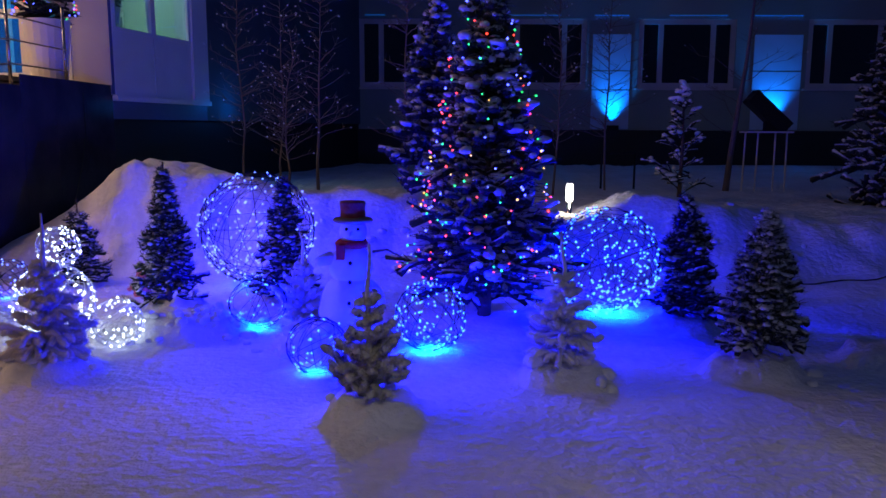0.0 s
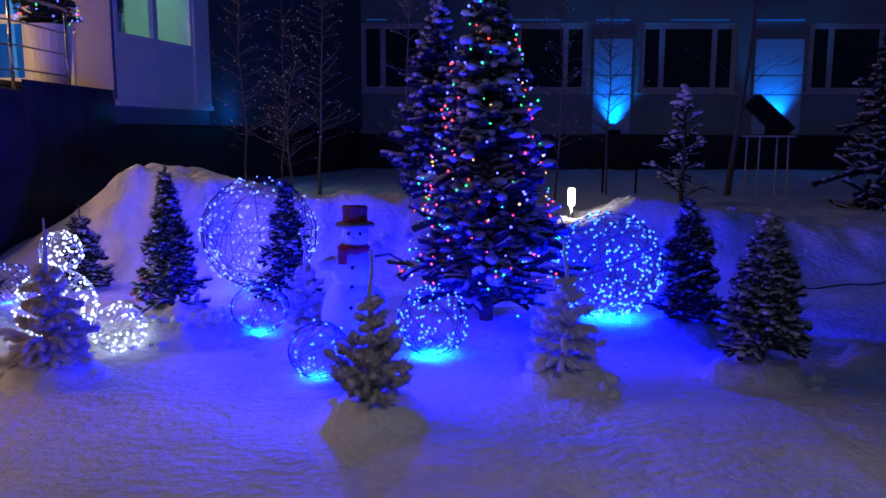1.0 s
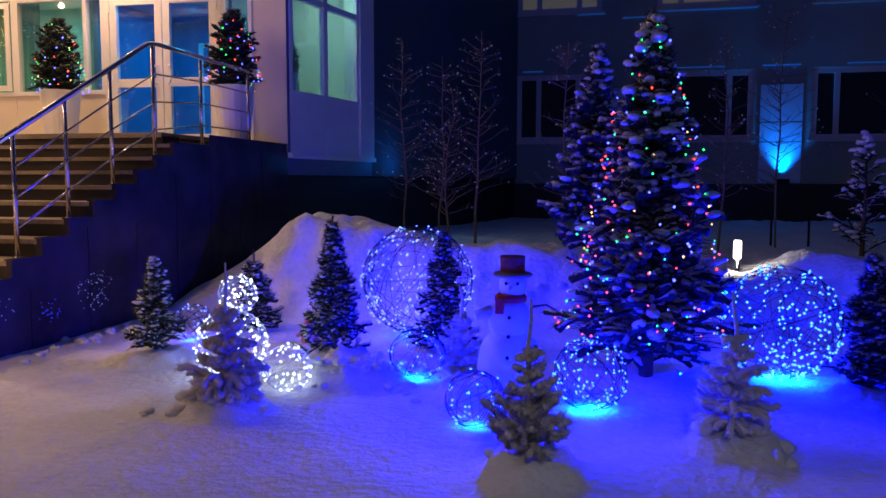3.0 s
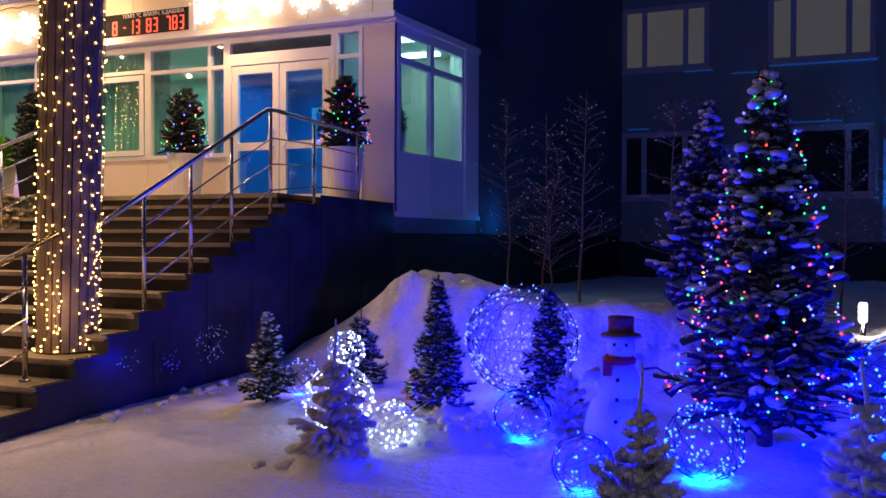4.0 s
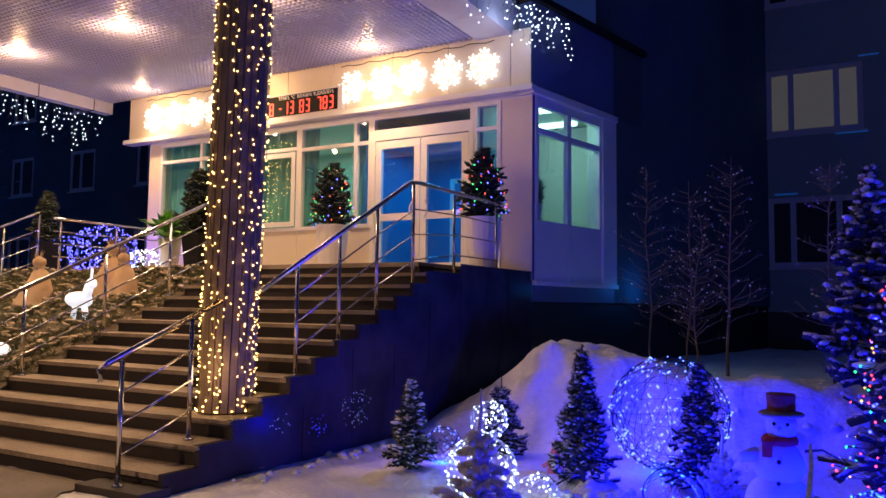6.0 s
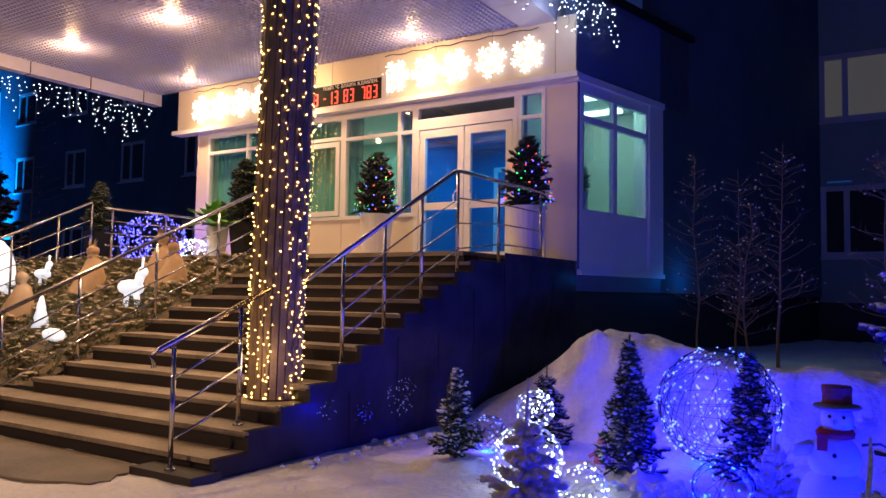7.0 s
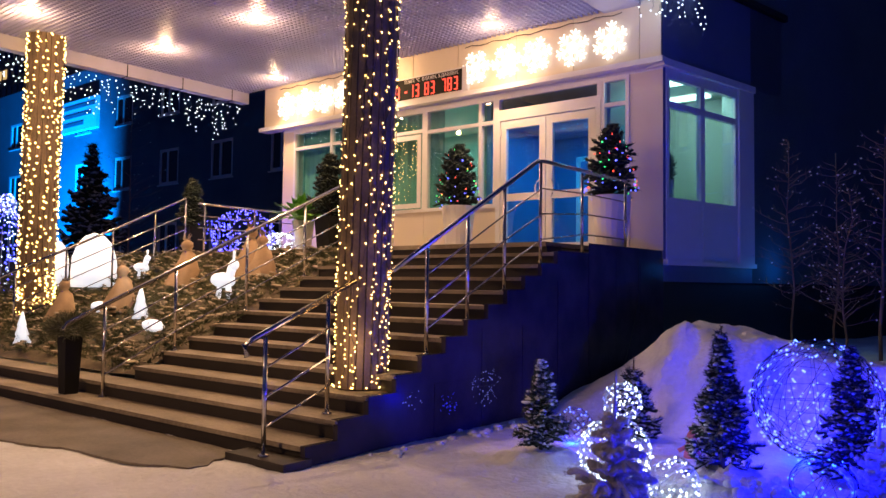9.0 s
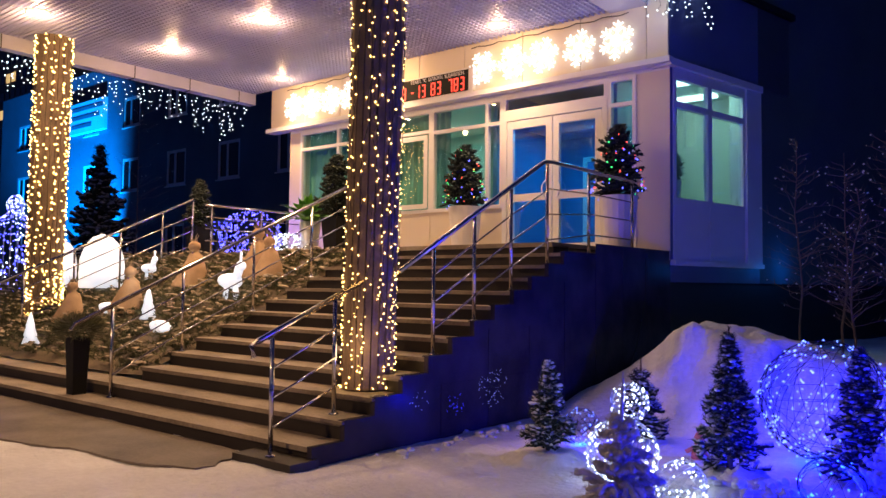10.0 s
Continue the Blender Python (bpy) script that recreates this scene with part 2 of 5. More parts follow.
# ---- ground ----
MOUNDS = [(-0.26, 4.28, 0.33, 0.11), (0.89, 4.98, 0.33, 0.12), (2.15, 5.10, 0.32, 0.12), (2.05, 6.28, 0.34, 0.08), (-2.50, 5.00, 0.36, 0.10),
          (-3.84, 6.31, 0.40, 0.08), (-1.88, 6.03, 0.50, 0.13), (-0.87, 5.65, 0.26, 0.14), (-2.21, 6.58, 0.36, 0.09), (3.20, 5.35, 0.4, 0.10)]
RIDGE_X = (-5.6, -5.2, -4.6, -4.0, -3.65, -3.3, -2.6, -1.9, -1.4, -0.35, 0.8, 1.7, 2.3, 3.2, 4.2, 4.7, 5.2, 6.5, 9.0)
RIDGE_Z = (0.15, 0.20, 0.50, 0.98, 1.19, 1.10, 1.00, 0.78, 0.81, 0.81, 0.55, 0.50, 0.80, 0.70, 0.55, 0.46, 0.52, 0.52, 0.46)


def ground_z(x, y):
    h = 0.014 * noise.noise((x * 1.3, y * 1.3, 0)) + 0.012 * noise.noise((x * 4, y * 7, 3)) + 0.006 * noise.noise((x * 11, y * 11, 5))
    if x > -5.15:
        ridge = float(np.interp(x, RIDGE_X, RIDGE_Z))
        wob = 0.22 * noise.noise((x * 1.1, 2.0, 5)) + 0.10 * noise.noise((x * 3.1, y * 2, 8))
        up = sm(8.25 + wob, 9.45 + wob, y)
        down = sm(9.7, 11.6, y)
        h += up * ((1 - down) * ridge + down * 0.50) * (1 + 0.07 * noise.noise((x * 2.3, y * 2.3, 9)) + 0.07 * noise.noise((x * 6, y * 6, 4)))
    for mx, my, r, hh in MOUNDS if x > -5 else ():
        d = math.hypot(x - mx, y - my) / (r * (1 + 0.30 * noise.noise((x * 5, y * 5, 12)) + 0.15 * noise.noise((x * 13, y * 13, 2))))
        if d < 1:
            h += hh * (1 - sm(0.62, 1.0, d)) * (1 + 0.45 * noise.noise((x * 8, y * 8, 2)))
    return h


def axis(lo, hi, step, far):
    mid = list(np.arange(lo, hi, step))
    out, s = [hi], step
    while out[-1] < far:
        s *= 1.35
        out.append(out[-1] + s)
    back, s = [], step
    p = lo
    while p > -far:
        s *= 1.35
        p -= s
        back.append(p)
    return back[::-1] + mid + out


gx, gy = axis(-12.5, 6.5, 0.065, 400), axis(2.5, 12.5, 0.06, 400)
g = Build()
g.v = [(x, y, ground_z(x, y)) for y in gy for x in gx]
g.f = [(j * len(gx) + i, j * len(gx) + i + 1, (j + 1) * len(gx) + i + 1, (j + 1) * len(gx) + i) for j in range(len(gy) - 1) for i in range(len(gx) - 1)]
setting("ground", g, SNOW, "trampled snow with banks and small mounds", "snow ground", True)

# bare wet paving before the steps
b = Build()
rim = []
for k in range(60):
    a = 2 * math.pi * k / 60
    r = 1 + 0.22 * noise.noise((math.cos(a) * 2, math.sin(a) * 2, 7)) + 0.1 * noise.noise((math.cos(a) * 9, math.sin(a) * 9, 1))
    rim.append((-9.3 + 3.4 * r * math.cos(a), min(4.60, 4.15 + 0.75 * r * math.sin(a)), 0.022))
b.add(rim + [(x, y, 0.0) for x, y, z in rim], [tuple(range(60))] + [(k, k + 60, (k + 1) % 60 + 60, (k + 1) % 60) for k in range(60)])
setting("pavement", b, PAVE, "wet trodden paving thinly covered by snow", "pavement")

# ---- stairs and porch ----
RX, LX, RISE, TREAD, Y1 = -5.2, -9.4, 0.171, 0.393, 4.62
stairs = thing("entrance_stairs", "worn stone entrance stairs with dusted snow", "stairs", kind="structure")
for k in range(1, 14):
    y = Y1 + TREAD * (k - 1)
    left = -24.0 if k <= 2 else LX
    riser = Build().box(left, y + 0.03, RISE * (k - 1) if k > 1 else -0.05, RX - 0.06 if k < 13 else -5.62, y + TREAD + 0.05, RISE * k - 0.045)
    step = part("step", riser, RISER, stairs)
    if k < 13:
        part("tread", Build().box(left, y, RISE * k - 0.045, RX - 0.06, y + TREAD + 0.04, RISE * k), STEP, step)
for x0, x1 in ((-5.95, -5.15),):
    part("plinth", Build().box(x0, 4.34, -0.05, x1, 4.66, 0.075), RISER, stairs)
    for k in (2, 3, 4):
        part("coping", Build().box(-6.05, Y1 + TREAD * (k - 1) - 0.03, RISE * k - 0.02, RX - 0.004, Y1 + TREAD * k, RISE * k + 0.012), STEP, stairs)
porch = Build().box(-18.0, Y1 + TREAD * 12, 2.16, -5.62, 12.4, RISE * 13).box(-5.62, 9.3, 1.95, RX - 0.06, 12.4, RISE * 12).box(-18.0, 9.5, 0, -5.64, 12.4, 2.14)
setting("porch", porch, STEP, "stone porch floor at the top of the stairs", "porch")

# stepped side wall, polished granite
side = thing("stair_wall", "stepped polished dark granite side wall", "stair wall", kind="structure")
prof = [(Y1 + 0.02, -0.1)]
for k in range(1, 13):
    y = Y1 + TREAD * (k - 1)
    prof += [(y, RISE * k + 0.004), (y + TREAD, RISE * k + 0.004)]
prof[-1] = (12.4, RISE * 12 + 0.004)
prof += [(12.4, -0.1)]
n = len(prof)
b = Build()
b.add([(RX, y, z) for y, z in prof] + [(RX - 0.06, y, z) for y, z in prof],
      [tuple(range(n - 1, -1, -1)), tuple(range(n, 2 * n))] + [(i, (i + 1) % n, (i + 1) % n + n, i + n) for i in range(n)])
part("granite_facing", b, GRANITE, side)
cap = Build()
for k in range(2, 13):
    y = Y1 + TREAD * (k - 1)
    cap.box(RX - 0.075, y - 0.012, RISE * k + 0.004, RX + 0.012, (y + TREAD if k < 12 else 12.4) - 0.012, RISE * k + 0.018)
part("coping", cap, GRANITE, side)
for i in range(9):
    for j in range(4):
        y0, z0 = 4.70 + i * 0.85, 0.02 + j * 0.55
        top = RISE * (1 + int((y0 - Y1) / TREAD))
        if z0 + 0.52 < top:
            part("panel", Build().box(RX, y0, z0, RX + 0.006, y0 + 0.842, z0 + 0.542), GRANITE, side)


def post(b, x, y, z0, z1, r=0.022):
    return b.tube([(x, y, z0), (x, y, z1)], r, 10)


def railing(x, posts, label, top_path):
    """A tube railing: posts of (y, foot, head), a handrail and three thin bars between neighbours."""
    rail = thing("railing", label, "railing", kind="")
    for y, z0, z1 in posts:
        p = part("post", post(Build(), x, y, z0, z1), STEEL, rail, smooth=True)
        part("base_flange", Build().lathe([(0.05, z0), (0.05, z0 + 0.012), (0.03, z0 + 0.02)], (x, y, 0), 12), STEEL, p, smooth=True)
    part("handrail", Build().tube(top_path, 0.028, 10), STEEL, rail, smooth=True)
    for f in (0.25, 0.5, 0.75):
        pts = [(x + 0.03, y, z0 + (z1 - z0) * f) for y, z0, z1 in posts]
        part("bar", Build().tube(pts, 0.011, 8), STEEL, rail, smooth=True)
    return rail


def tread_z(y):
    return RISE * min(13, max(0, 1 + math.floor((y - Y1) / TREAD)))


def line_z(y):
    return min(3.24, 1.06 + RISE / TREAD * (y - 4.5) + 0.10)


R1 = -5.36
railing(-5.55, [(4.45, 0.075, 1.12), (5.20, tread_z(5.20) + 0.012, 1.46)], "short stainless steel stair railing at the foot of the stairs",
        [(-5.55, 4.25, 0.96), (-5.55, 4.22, 1.06), (-5.55, 4.30, 1.10), (-5.55, 5.55, 1.63)])
ys = [6.45, 7.18, 7.93, 8.77, 9.9, 11.3]
railing(R1, [(y, min(RISE * 12, tread_z(y)), min(3.22, 2.02 + (y - 6.45) * 0.53)) for y in ys], "stainless steel railing with three bars along the stairs and porch",
        [(R1, 5.9, 1.74), (R1, 8.70, 3.24), (R1, 8.9, 3.26), (R1, 11.35, 3.26)])
R2 = -9.32
ys = [4.97, 5.95, 7.1, 8.2, 8.97]
railing(R2, [(y, tread_z(y), 1.28 + (y - 4.97) * 0.475) for y in ys], "long stainless steel railing between stairs and planted slope",
        [(R2, 4.45, 1.02), (R2, 4.50, 1.09), (R2, 8.97, 3.22), (R2, 9.6, 3.45)])
R3 = -14.6


def slope_z(y):
    return 0.34 + 0.44 * max(0, min(4.1, y - 5.3))


ys = [6.1, 7.0, 7.9, 8.8, 9.5]
railing(R3, [(y, slope_z(y) - 0.05, 1.75 + (y - 6.1) * 0.47) for y in ys], "stainless steel ramp railing beyond the planted slope",
        [(R3, 5.6, 1.53), (R3, 9.5, 3.38)])
r4 = thing("railing", "stainless steel porch railing at the platform's end", "railing")
for x, y in ((-14.2, 9.7), (-14.2, 11.0), (-14.2, 12.3)):
    part("post", post(Build(), x, y, 2.22, 3.25), STEEL, r4, smooth=True)
for z in (2.5, 2.75, 3.0, 3.25):
    part("bar" if z < 3.2 else "handrail", Build().tube([(-14.2, 9.55, z), (-14.2, 12.35, z)], 0.012 if z < 3.2 else 0.026, 8), STEEL, r4, smooth=True)

# ---- entrance block ----
FY = 12.4
front = thing("entrance_front", "cream entrance front with white-framed glazing", "facade", kind="structure")
part("pier", Build().box(-14.94, FY, 2.22, -14.54, FY + 0.3, 5.28), CLAD, front)
part("pier", Build().box(-5.80, FY, 2.22, -5.2, FY + 0.3, 5.28), CLAD, front)
for a, c in ((-14.54, -13.25), (-13.25, -11.95), (-11.95, -10.42), (-10.42, -9.5), (-9.5, -8.55)):
    part("spandrel_panel", Build().box(a + 0.006, FY, 2.22, c - 0.006, FY + 0.12, 3.12), CLAD, front)
part("head_beam", Build().box(-14.94, FY, 5.28, -5.2, FY + 0.3, 5.44), WHITE, front)
part("fascia_backing", Build().box(-15.60, FY - 0.02, 5.46, -5.21, FY + 0.12, 6.48), BLACK, front)
fx = [-15.62, -14.35, -13.1, -11.85, -10.7, -9.5, -8.1, -6.86, -5.59, -5.2]
for a, c in zip(fx, fx[1:]):
    part("fascia_panel", Build().box(a + 0.007, FY - 0.06, 5.46, c - 0.007, FY - 0.022, 6.50), CLAD, front)
part("cornice", Build().box(-15.66, FY - 0.20, 5.36, -5.12, FY + 0.1, 5.455), WHITE, front)


def window(name, x0, x1, z0, z1, y, bars_x=(), bars_z=(), parent=None, pane_mat=None, frame_mat=None, w=0.07, depth=0.09, label=""):
    """A framed window in a wall along x; bars split it into panes."""
    win = part(name, Build().box(x0, y - 0.02, z0, x0 + w, y + depth, z1).box(x1 - w, y - 0.02, z0, x1, y + depth, z1)
               .box(x0 + w, y - 0.02, z1 - w, x1 - w, y + depth, z1).box(x0 + w, y - 0.02, z0, x1 - w, y + depth, z0 + w), frame_mat or WHITE, parent, label)
    xs, zs = [x0 + w, *bars_x, x1 - w], [z0 + w, *bars_z, z1 - w]
    for i, bx in enumerate(bars_x):
        part("mullion", Build().box(bx - w / 2, y - 0.015, z0 + w, bx + w / 2, y + depth, z1 - w), frame_mat or WHITE, win)
    for bz in bars_z:
        for a, c in zip(xs, xs[1:]):
            part("transom", Build().box(a + (w / 2 if a in bars_x else 0), y - 0.012, bz - w / 2, c - (w / 2 if c in bars_x else 0), y + depth, bz + w / 2), frame_mat or WHITE, win)
    for a, c in zip(xs, xs[1:]):
        for d, e in zip(zs, zs[1:]):
            q = part("pane", Build().box(a, y + 0.035, d, c, y + 0.043, e), pane_mat or GLASS, win)
            q.visible_shadow = False
    return win


window("window", -14.54, -11.95, 3.12, 5.28, FY, (-13.23,), (4.85,), front)
casement = window("window", -11.95, -10.39, 3.12, 5.28, FY, (), (4.83,), front)
part("sash", Build().box(-11.86, FY - 0.035, 3.21, -11.76, FY - 0.021, 4.76).box(-10.58, FY - 0.035, 3.21, -10.48, FY - 0.021, 4.76)
     .box(-11.76, FY - 0.035, 4.66, -10.58, FY - 0.021, 4.76).box(-11.76, FY - 0.035, 3.21, -10.58, FY - 0.021, 3.31), WHITE, casement)
window("window", -10.39, -8.58, 3.12, 5.28, FY, (-8.97,), (4.79,), front)
window("window", -6.34, -5.80, 2.22, 5.28, FY, (), (3.12, 4.80), front)
window("transom_window", -8.58, -6.34, 4.93, 5.28, FY, (), (), front)
# double door
part("door_frame", Build().box(-8.58, FY - 0.03, 2.22, -8.48, FY + 0.1, 4.93).box(-6.44, FY - 0.03, 2.22, -6.34, FY + 0.1, 4.93).box(-8.48, FY - 0.03, 4.79, -6.44, FY + 0.1, 4.93), WHITE, front)
for x0, x1, hx in ((-8.47, -7.47, -7.56), (-7.45, -6.45, -7.36)):
    d = part("door", Build().box(x0, FY - 0.02, 2.24, x0 + 0.13, FY + 0.06, 4.77).box(x1 - 0.13, FY - 0.02, 2.24, x1, FY + 0.06, 4.77)
             .box(x0 + 0.13, FY - 0.02, 2.24, x1 - 0.13, FY + 0.06, 2.40).box(x0 + 0.13, FY - 0.02, 4.62, x1 - 0.13, FY + 0.06, 4.77)
             .box(x0 + 0.13, FY - 0.02, 3.22, x1 - 0.13, FY + 0.06, 3.36), WHITE, front, "white glazed door leaf, closed")
    for z0, z1 in ((2.40, 3.22), (3.36, 4.62)):
        part("pane", Build().box(x0 + 0.13, FY + 0.02, z0, x1 - 0.13, FY + 0.028, z1), GLASS, d).visible_shadow = False
    part("handle", Build().tube([(hx + math.copysign(0.09, hx + 7.5) * math.sin(a), FY - 0.03 - 0.05 * math.sin(a), 3.42 + 0.16 * math.cos(a)) for a in [i * math.pi / 8 for i in range(9)]], 0.016, 8), WHITE, d, "white bow handle", True)
    for z in (2.6, 3.5, 4.5):
        part("hinge", Build().box(x0 - 0.015 if x0 < -8 else x1 - 0.01, FY - 0.04, z, x0 + 0.02 if x0 < -8 else x1 + 0.025, FY - 0.02, z + 0.12), WHITE, d)

# side of the block, skewed against the front
PHI = radians(-11.8)
M = Matrix.Translation((-5.2, FY, 0)) @ Matrix.Rotation(PHI, 4, "Z") @ Matrix.Rotation(radians(90), 4, "Z")
# in M's own axes: x runs back along the wall, y points into the block


def skew(b):
    b.v = [tuple(M @ Vector(p)) for p in b.v]
    return b


SL = 2.86
sidew = thing("entrance_side", "blue-lit side of the entrance with a tall corner window", "facade", kind="structure")
# corner pier, skirt and upper wall carry the blue light in their colour
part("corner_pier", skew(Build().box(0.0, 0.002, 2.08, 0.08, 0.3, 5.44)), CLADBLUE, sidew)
part("lower_panel", skew(Build().box(0.08, -0.01, 2.06, 1.17, 0.10, 3.06)), WHITE, sidew)
part("lower_panel", skew(Build().box(1.19, -0.01, 2.06, 2.34, 0.10, 3.06)), WHITE, sidew)
part("end_pier", skew(Build().box(2.34, -0.06, 2.05, SL, 0.3, 5.40)), WHITE, sidew)
part("base_sill", skew(Build().box(0.0, -0.10, 1.98, SL, 0.3, 2.06)), WHITE, sidew)
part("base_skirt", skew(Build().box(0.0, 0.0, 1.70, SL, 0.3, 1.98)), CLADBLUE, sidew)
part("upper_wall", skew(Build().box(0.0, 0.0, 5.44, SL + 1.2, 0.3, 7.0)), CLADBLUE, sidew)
part("cornice", skew(Build().box(-0.1, -0.10, 5.32, SL, 0.3, 5.44)), WHITE, sidew)
part("roof_edge", skew(Build().box(-0.1, -0.10, 7.0, SL + 1.3, 0.5, 7.12)), BLACK, sidew)
fr = skew(Build().box(0.08, -0.02, 3.06, 0.15, 0.08, 5.32).box(2.27, -0.02, 3.06, 2.34, 0.08, 5.32).box(0.15, -0.02, 3.06, 2.27, 0.08, 3.12).box(0.15, -0.02, 5.15, 2.27, 0.08, 5.32))
sw = part("window", fr, WHITE, sidew)
part("mullion", skew(Build().box(1.12, -0.018, 3.12, 1.24, 0.08, 5.15)), WHITE, sw)
for a, c in ((0.15, 1.12), (1.24, 2.27)):
    part("transom", skew(Build().box(a, -0.016, 4.66, c, 0.08, 4.76)), WHITE, sw)
    for z0, z1 in ((3.12, 4.66), (4.76, 5.15)):
        part("pane", skew(Build().box(a, 0.03, z0, c, 0.038, z1)), GLASS, sw).visible_shadow = False

# rooms behind the glass
b = Build().box(-14.9, 16.0, 2.2, -4.6, 16.1, 5.6).box(-14.93, FY + 0.3, 2.2, -14.9, 16.0, 5.6).box(-14.9, FY + 0.15, 2.12, -5.25, 16.0, 2.2)
setting("wall_inner", b, ROOM, "pale painted walls of the lit lobby", "wall")
setting("ceiling", Build().box(-14.9, FY + 0.15, 5.5, -5.25, 16.0, 5.6), ROOM, "white lobby ceiling", "ceiling")
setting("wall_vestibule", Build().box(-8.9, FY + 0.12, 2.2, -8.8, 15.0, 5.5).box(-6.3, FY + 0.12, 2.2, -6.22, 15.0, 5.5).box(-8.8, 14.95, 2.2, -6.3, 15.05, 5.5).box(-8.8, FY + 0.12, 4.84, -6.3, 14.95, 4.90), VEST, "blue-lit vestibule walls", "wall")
inner = thing("inner_door", "white-framed inner door with a wall clock beside it", "door", kind="structure")
part("frame", Build().box(-8.2, 14.88, 2.2, -8.1, 14.94, 4.4).box(-7.2, 14.88, 2.2, -7.1, 14.94, 4.4).box(-8.1, 14.88, 4.3, -7.2, 14.94, 4.4), WHITE, inner)
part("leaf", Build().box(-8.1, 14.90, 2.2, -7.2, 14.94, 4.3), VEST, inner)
clock = thing("wall_clock", "round wall clock in the vestibule", "clock", (-6.8, 14.93, 3.95))
part("case", Build().lathe([(0.16, 0), (0.16, 0.04), (0.14, 0.045)], (0, 0, 0), 20, m=Matrix.Rotation(radians(90), 4, "X")), BLACK, clock, smooth=True)
part("dial", Build().lathe([(0.13, 0.046), (0.13, 0.05)], (0, 0, 0), 20, m=Matrix.Rotation(radians(90), 4, "X")), WHITE, clock)


def curtain(x0, x1, y, z0, z1, label):
    b = Build()
    n = int((x1 - x0) / 0.03)
    v = []
    for i in range(n + 1):
        x = x0 + (x1 - x0) * i / n
        yy = y + 0.035 * math.sin(x * 42) + 0.015 * math.sin(x * 17)
        v += [(x, yy, z0), (x, yy, z1), (x, yy + 0.012, z0), (x, yy + 0.012, z1)]
    f = []
    for i in range(n):
        a, c = 4 * i, 4 * i + 4
        f += [(a, c, c + 1, a + 1), (c + 2, a + 2, a + 3, c + 3)]
    return tagged(new("curtain", b.add(v, f).mesh("curtain", CURTAIN, True)), label, "curtain", "lobby curtains")


curtain(-14.5, -13.0, FY + 0.28, 2.9, 5.3, "teal curtain drawn across the lobby window")
curtain(-12.9, -10.6, FY + 0.28, 2.9, 5.3, "teal curtain drawn across the lobby window")
curtain(-10.5, -10.1, FY + 0.28, 2.9, 5.3, "narrow teal curtain gathered aside")
curtain(-9.25, -8.95, FY + 0.28, 2.9, 5.3, "narrow teal curtain gathered aside")
for x, y in ((-5.9, 14.1), (-6.0, 15.4)):
    setting("ceiling_light", Build().box(x - 0.5, y - 0.12, 5.44, x + 0.5, y + 0.12, 5.49), TUBE, "lit ceiling panel in the office", "ceiling light")
nb = thing("notice_board", "pale notice board with papers on the office wall", "notice board")
part("board", Build().box(-6.2, 14.6, 3.2, -6.17, 15.3, 4.2), WHITE, nb)
for i in range(4):
    part("paper", Build().box(-6.168, 14.66 + 0.3 * (i % 2), 3.3 + 0.42 * (i // 2), -6.164, 14.9 + 0.3 * (i % 2), 3.62 + 0.42 * (i // 2)), CLADBLUE, nb)
lamp("office_light", "AREA", (-5.6, 14.2, 5.40), (0.60, 1.0, 0.80), 26, aim=(-5.6, 14.2, 2.2), size=(0.8, 1.6))
lamp("lobby_light", "AREA", (-11.5, 14.5, 5.40), (0.45, 1.0, 0.85), 40, aim=(-11.5, 14.5, 2.2), size=(3.0, 1.0))
lamp("vestibule_light", "AREA", (-7.5, 13.7, 4.80), (0.0, 0.42, 1.0), 44, aim=(-7.5, 13.7, 2.2), size=(0.9, 0.5))

# ---- canopy ----
CZ, CX0, CX1, CY0, CY1 = 6.45, -16.25, -6.26, 4.3, 12.33
cl = Build().box(CX0, CY0, CZ + 0.10, CX1, CY1, CZ + 0.14)
step_c = 0.105
for i in range(int((CX1 - CX0) / step_c)):
    x = CX0 + i * step_c
    cl.box(x, CY0, CZ, x + 0.016, CY1, CZ + 0.05)
for i in range(int((CY1 - CY0) / step_c)):
    y = CY0 + i * step_c
    cl.box(CX0, y, CZ + 0.001, CX1, y + 0.016, CZ + 0.051)
setting("ceiling_canopy", cl, GRID, "silver open-cell grid ceiling under the canopy", "ceiling")
canopy = thing("canopy", "flat entrance canopy with white edge panels", "canopy", kind="structure")
part("edge_panel", Build().box(CX0 - 0.25, CY0 - 0.3, 6.18, CX0, CY1, 7.0), PLATE, canopy)
for i in range(6):
    y = CY0 - 0.3 + i * 1.45
    part("edge_panel", Build().box(CX1, y, CZ - 0.02, CX1 + 0.70, y + 1.44, 7.0), PLATE, canopy)
part("edge_panel", Build().box(CX0, CY0 - 0.3, 6.30, CX1, CY0, 7.0), PLATE, canopy)
part("roof", Build().box(CX0 - 0.3, CY0 - 0.4, 7.0, CX1 + 0.75, 13.0, 7.15), PLATE, canopy)
for y in np.arange(4.8, 12.3, 1.4):
    part("rib", Build().box(CX0 - 0.26, y, 6.17, CX0 + 0.004, y + 0.02, 7.0), BLACK, canopy)
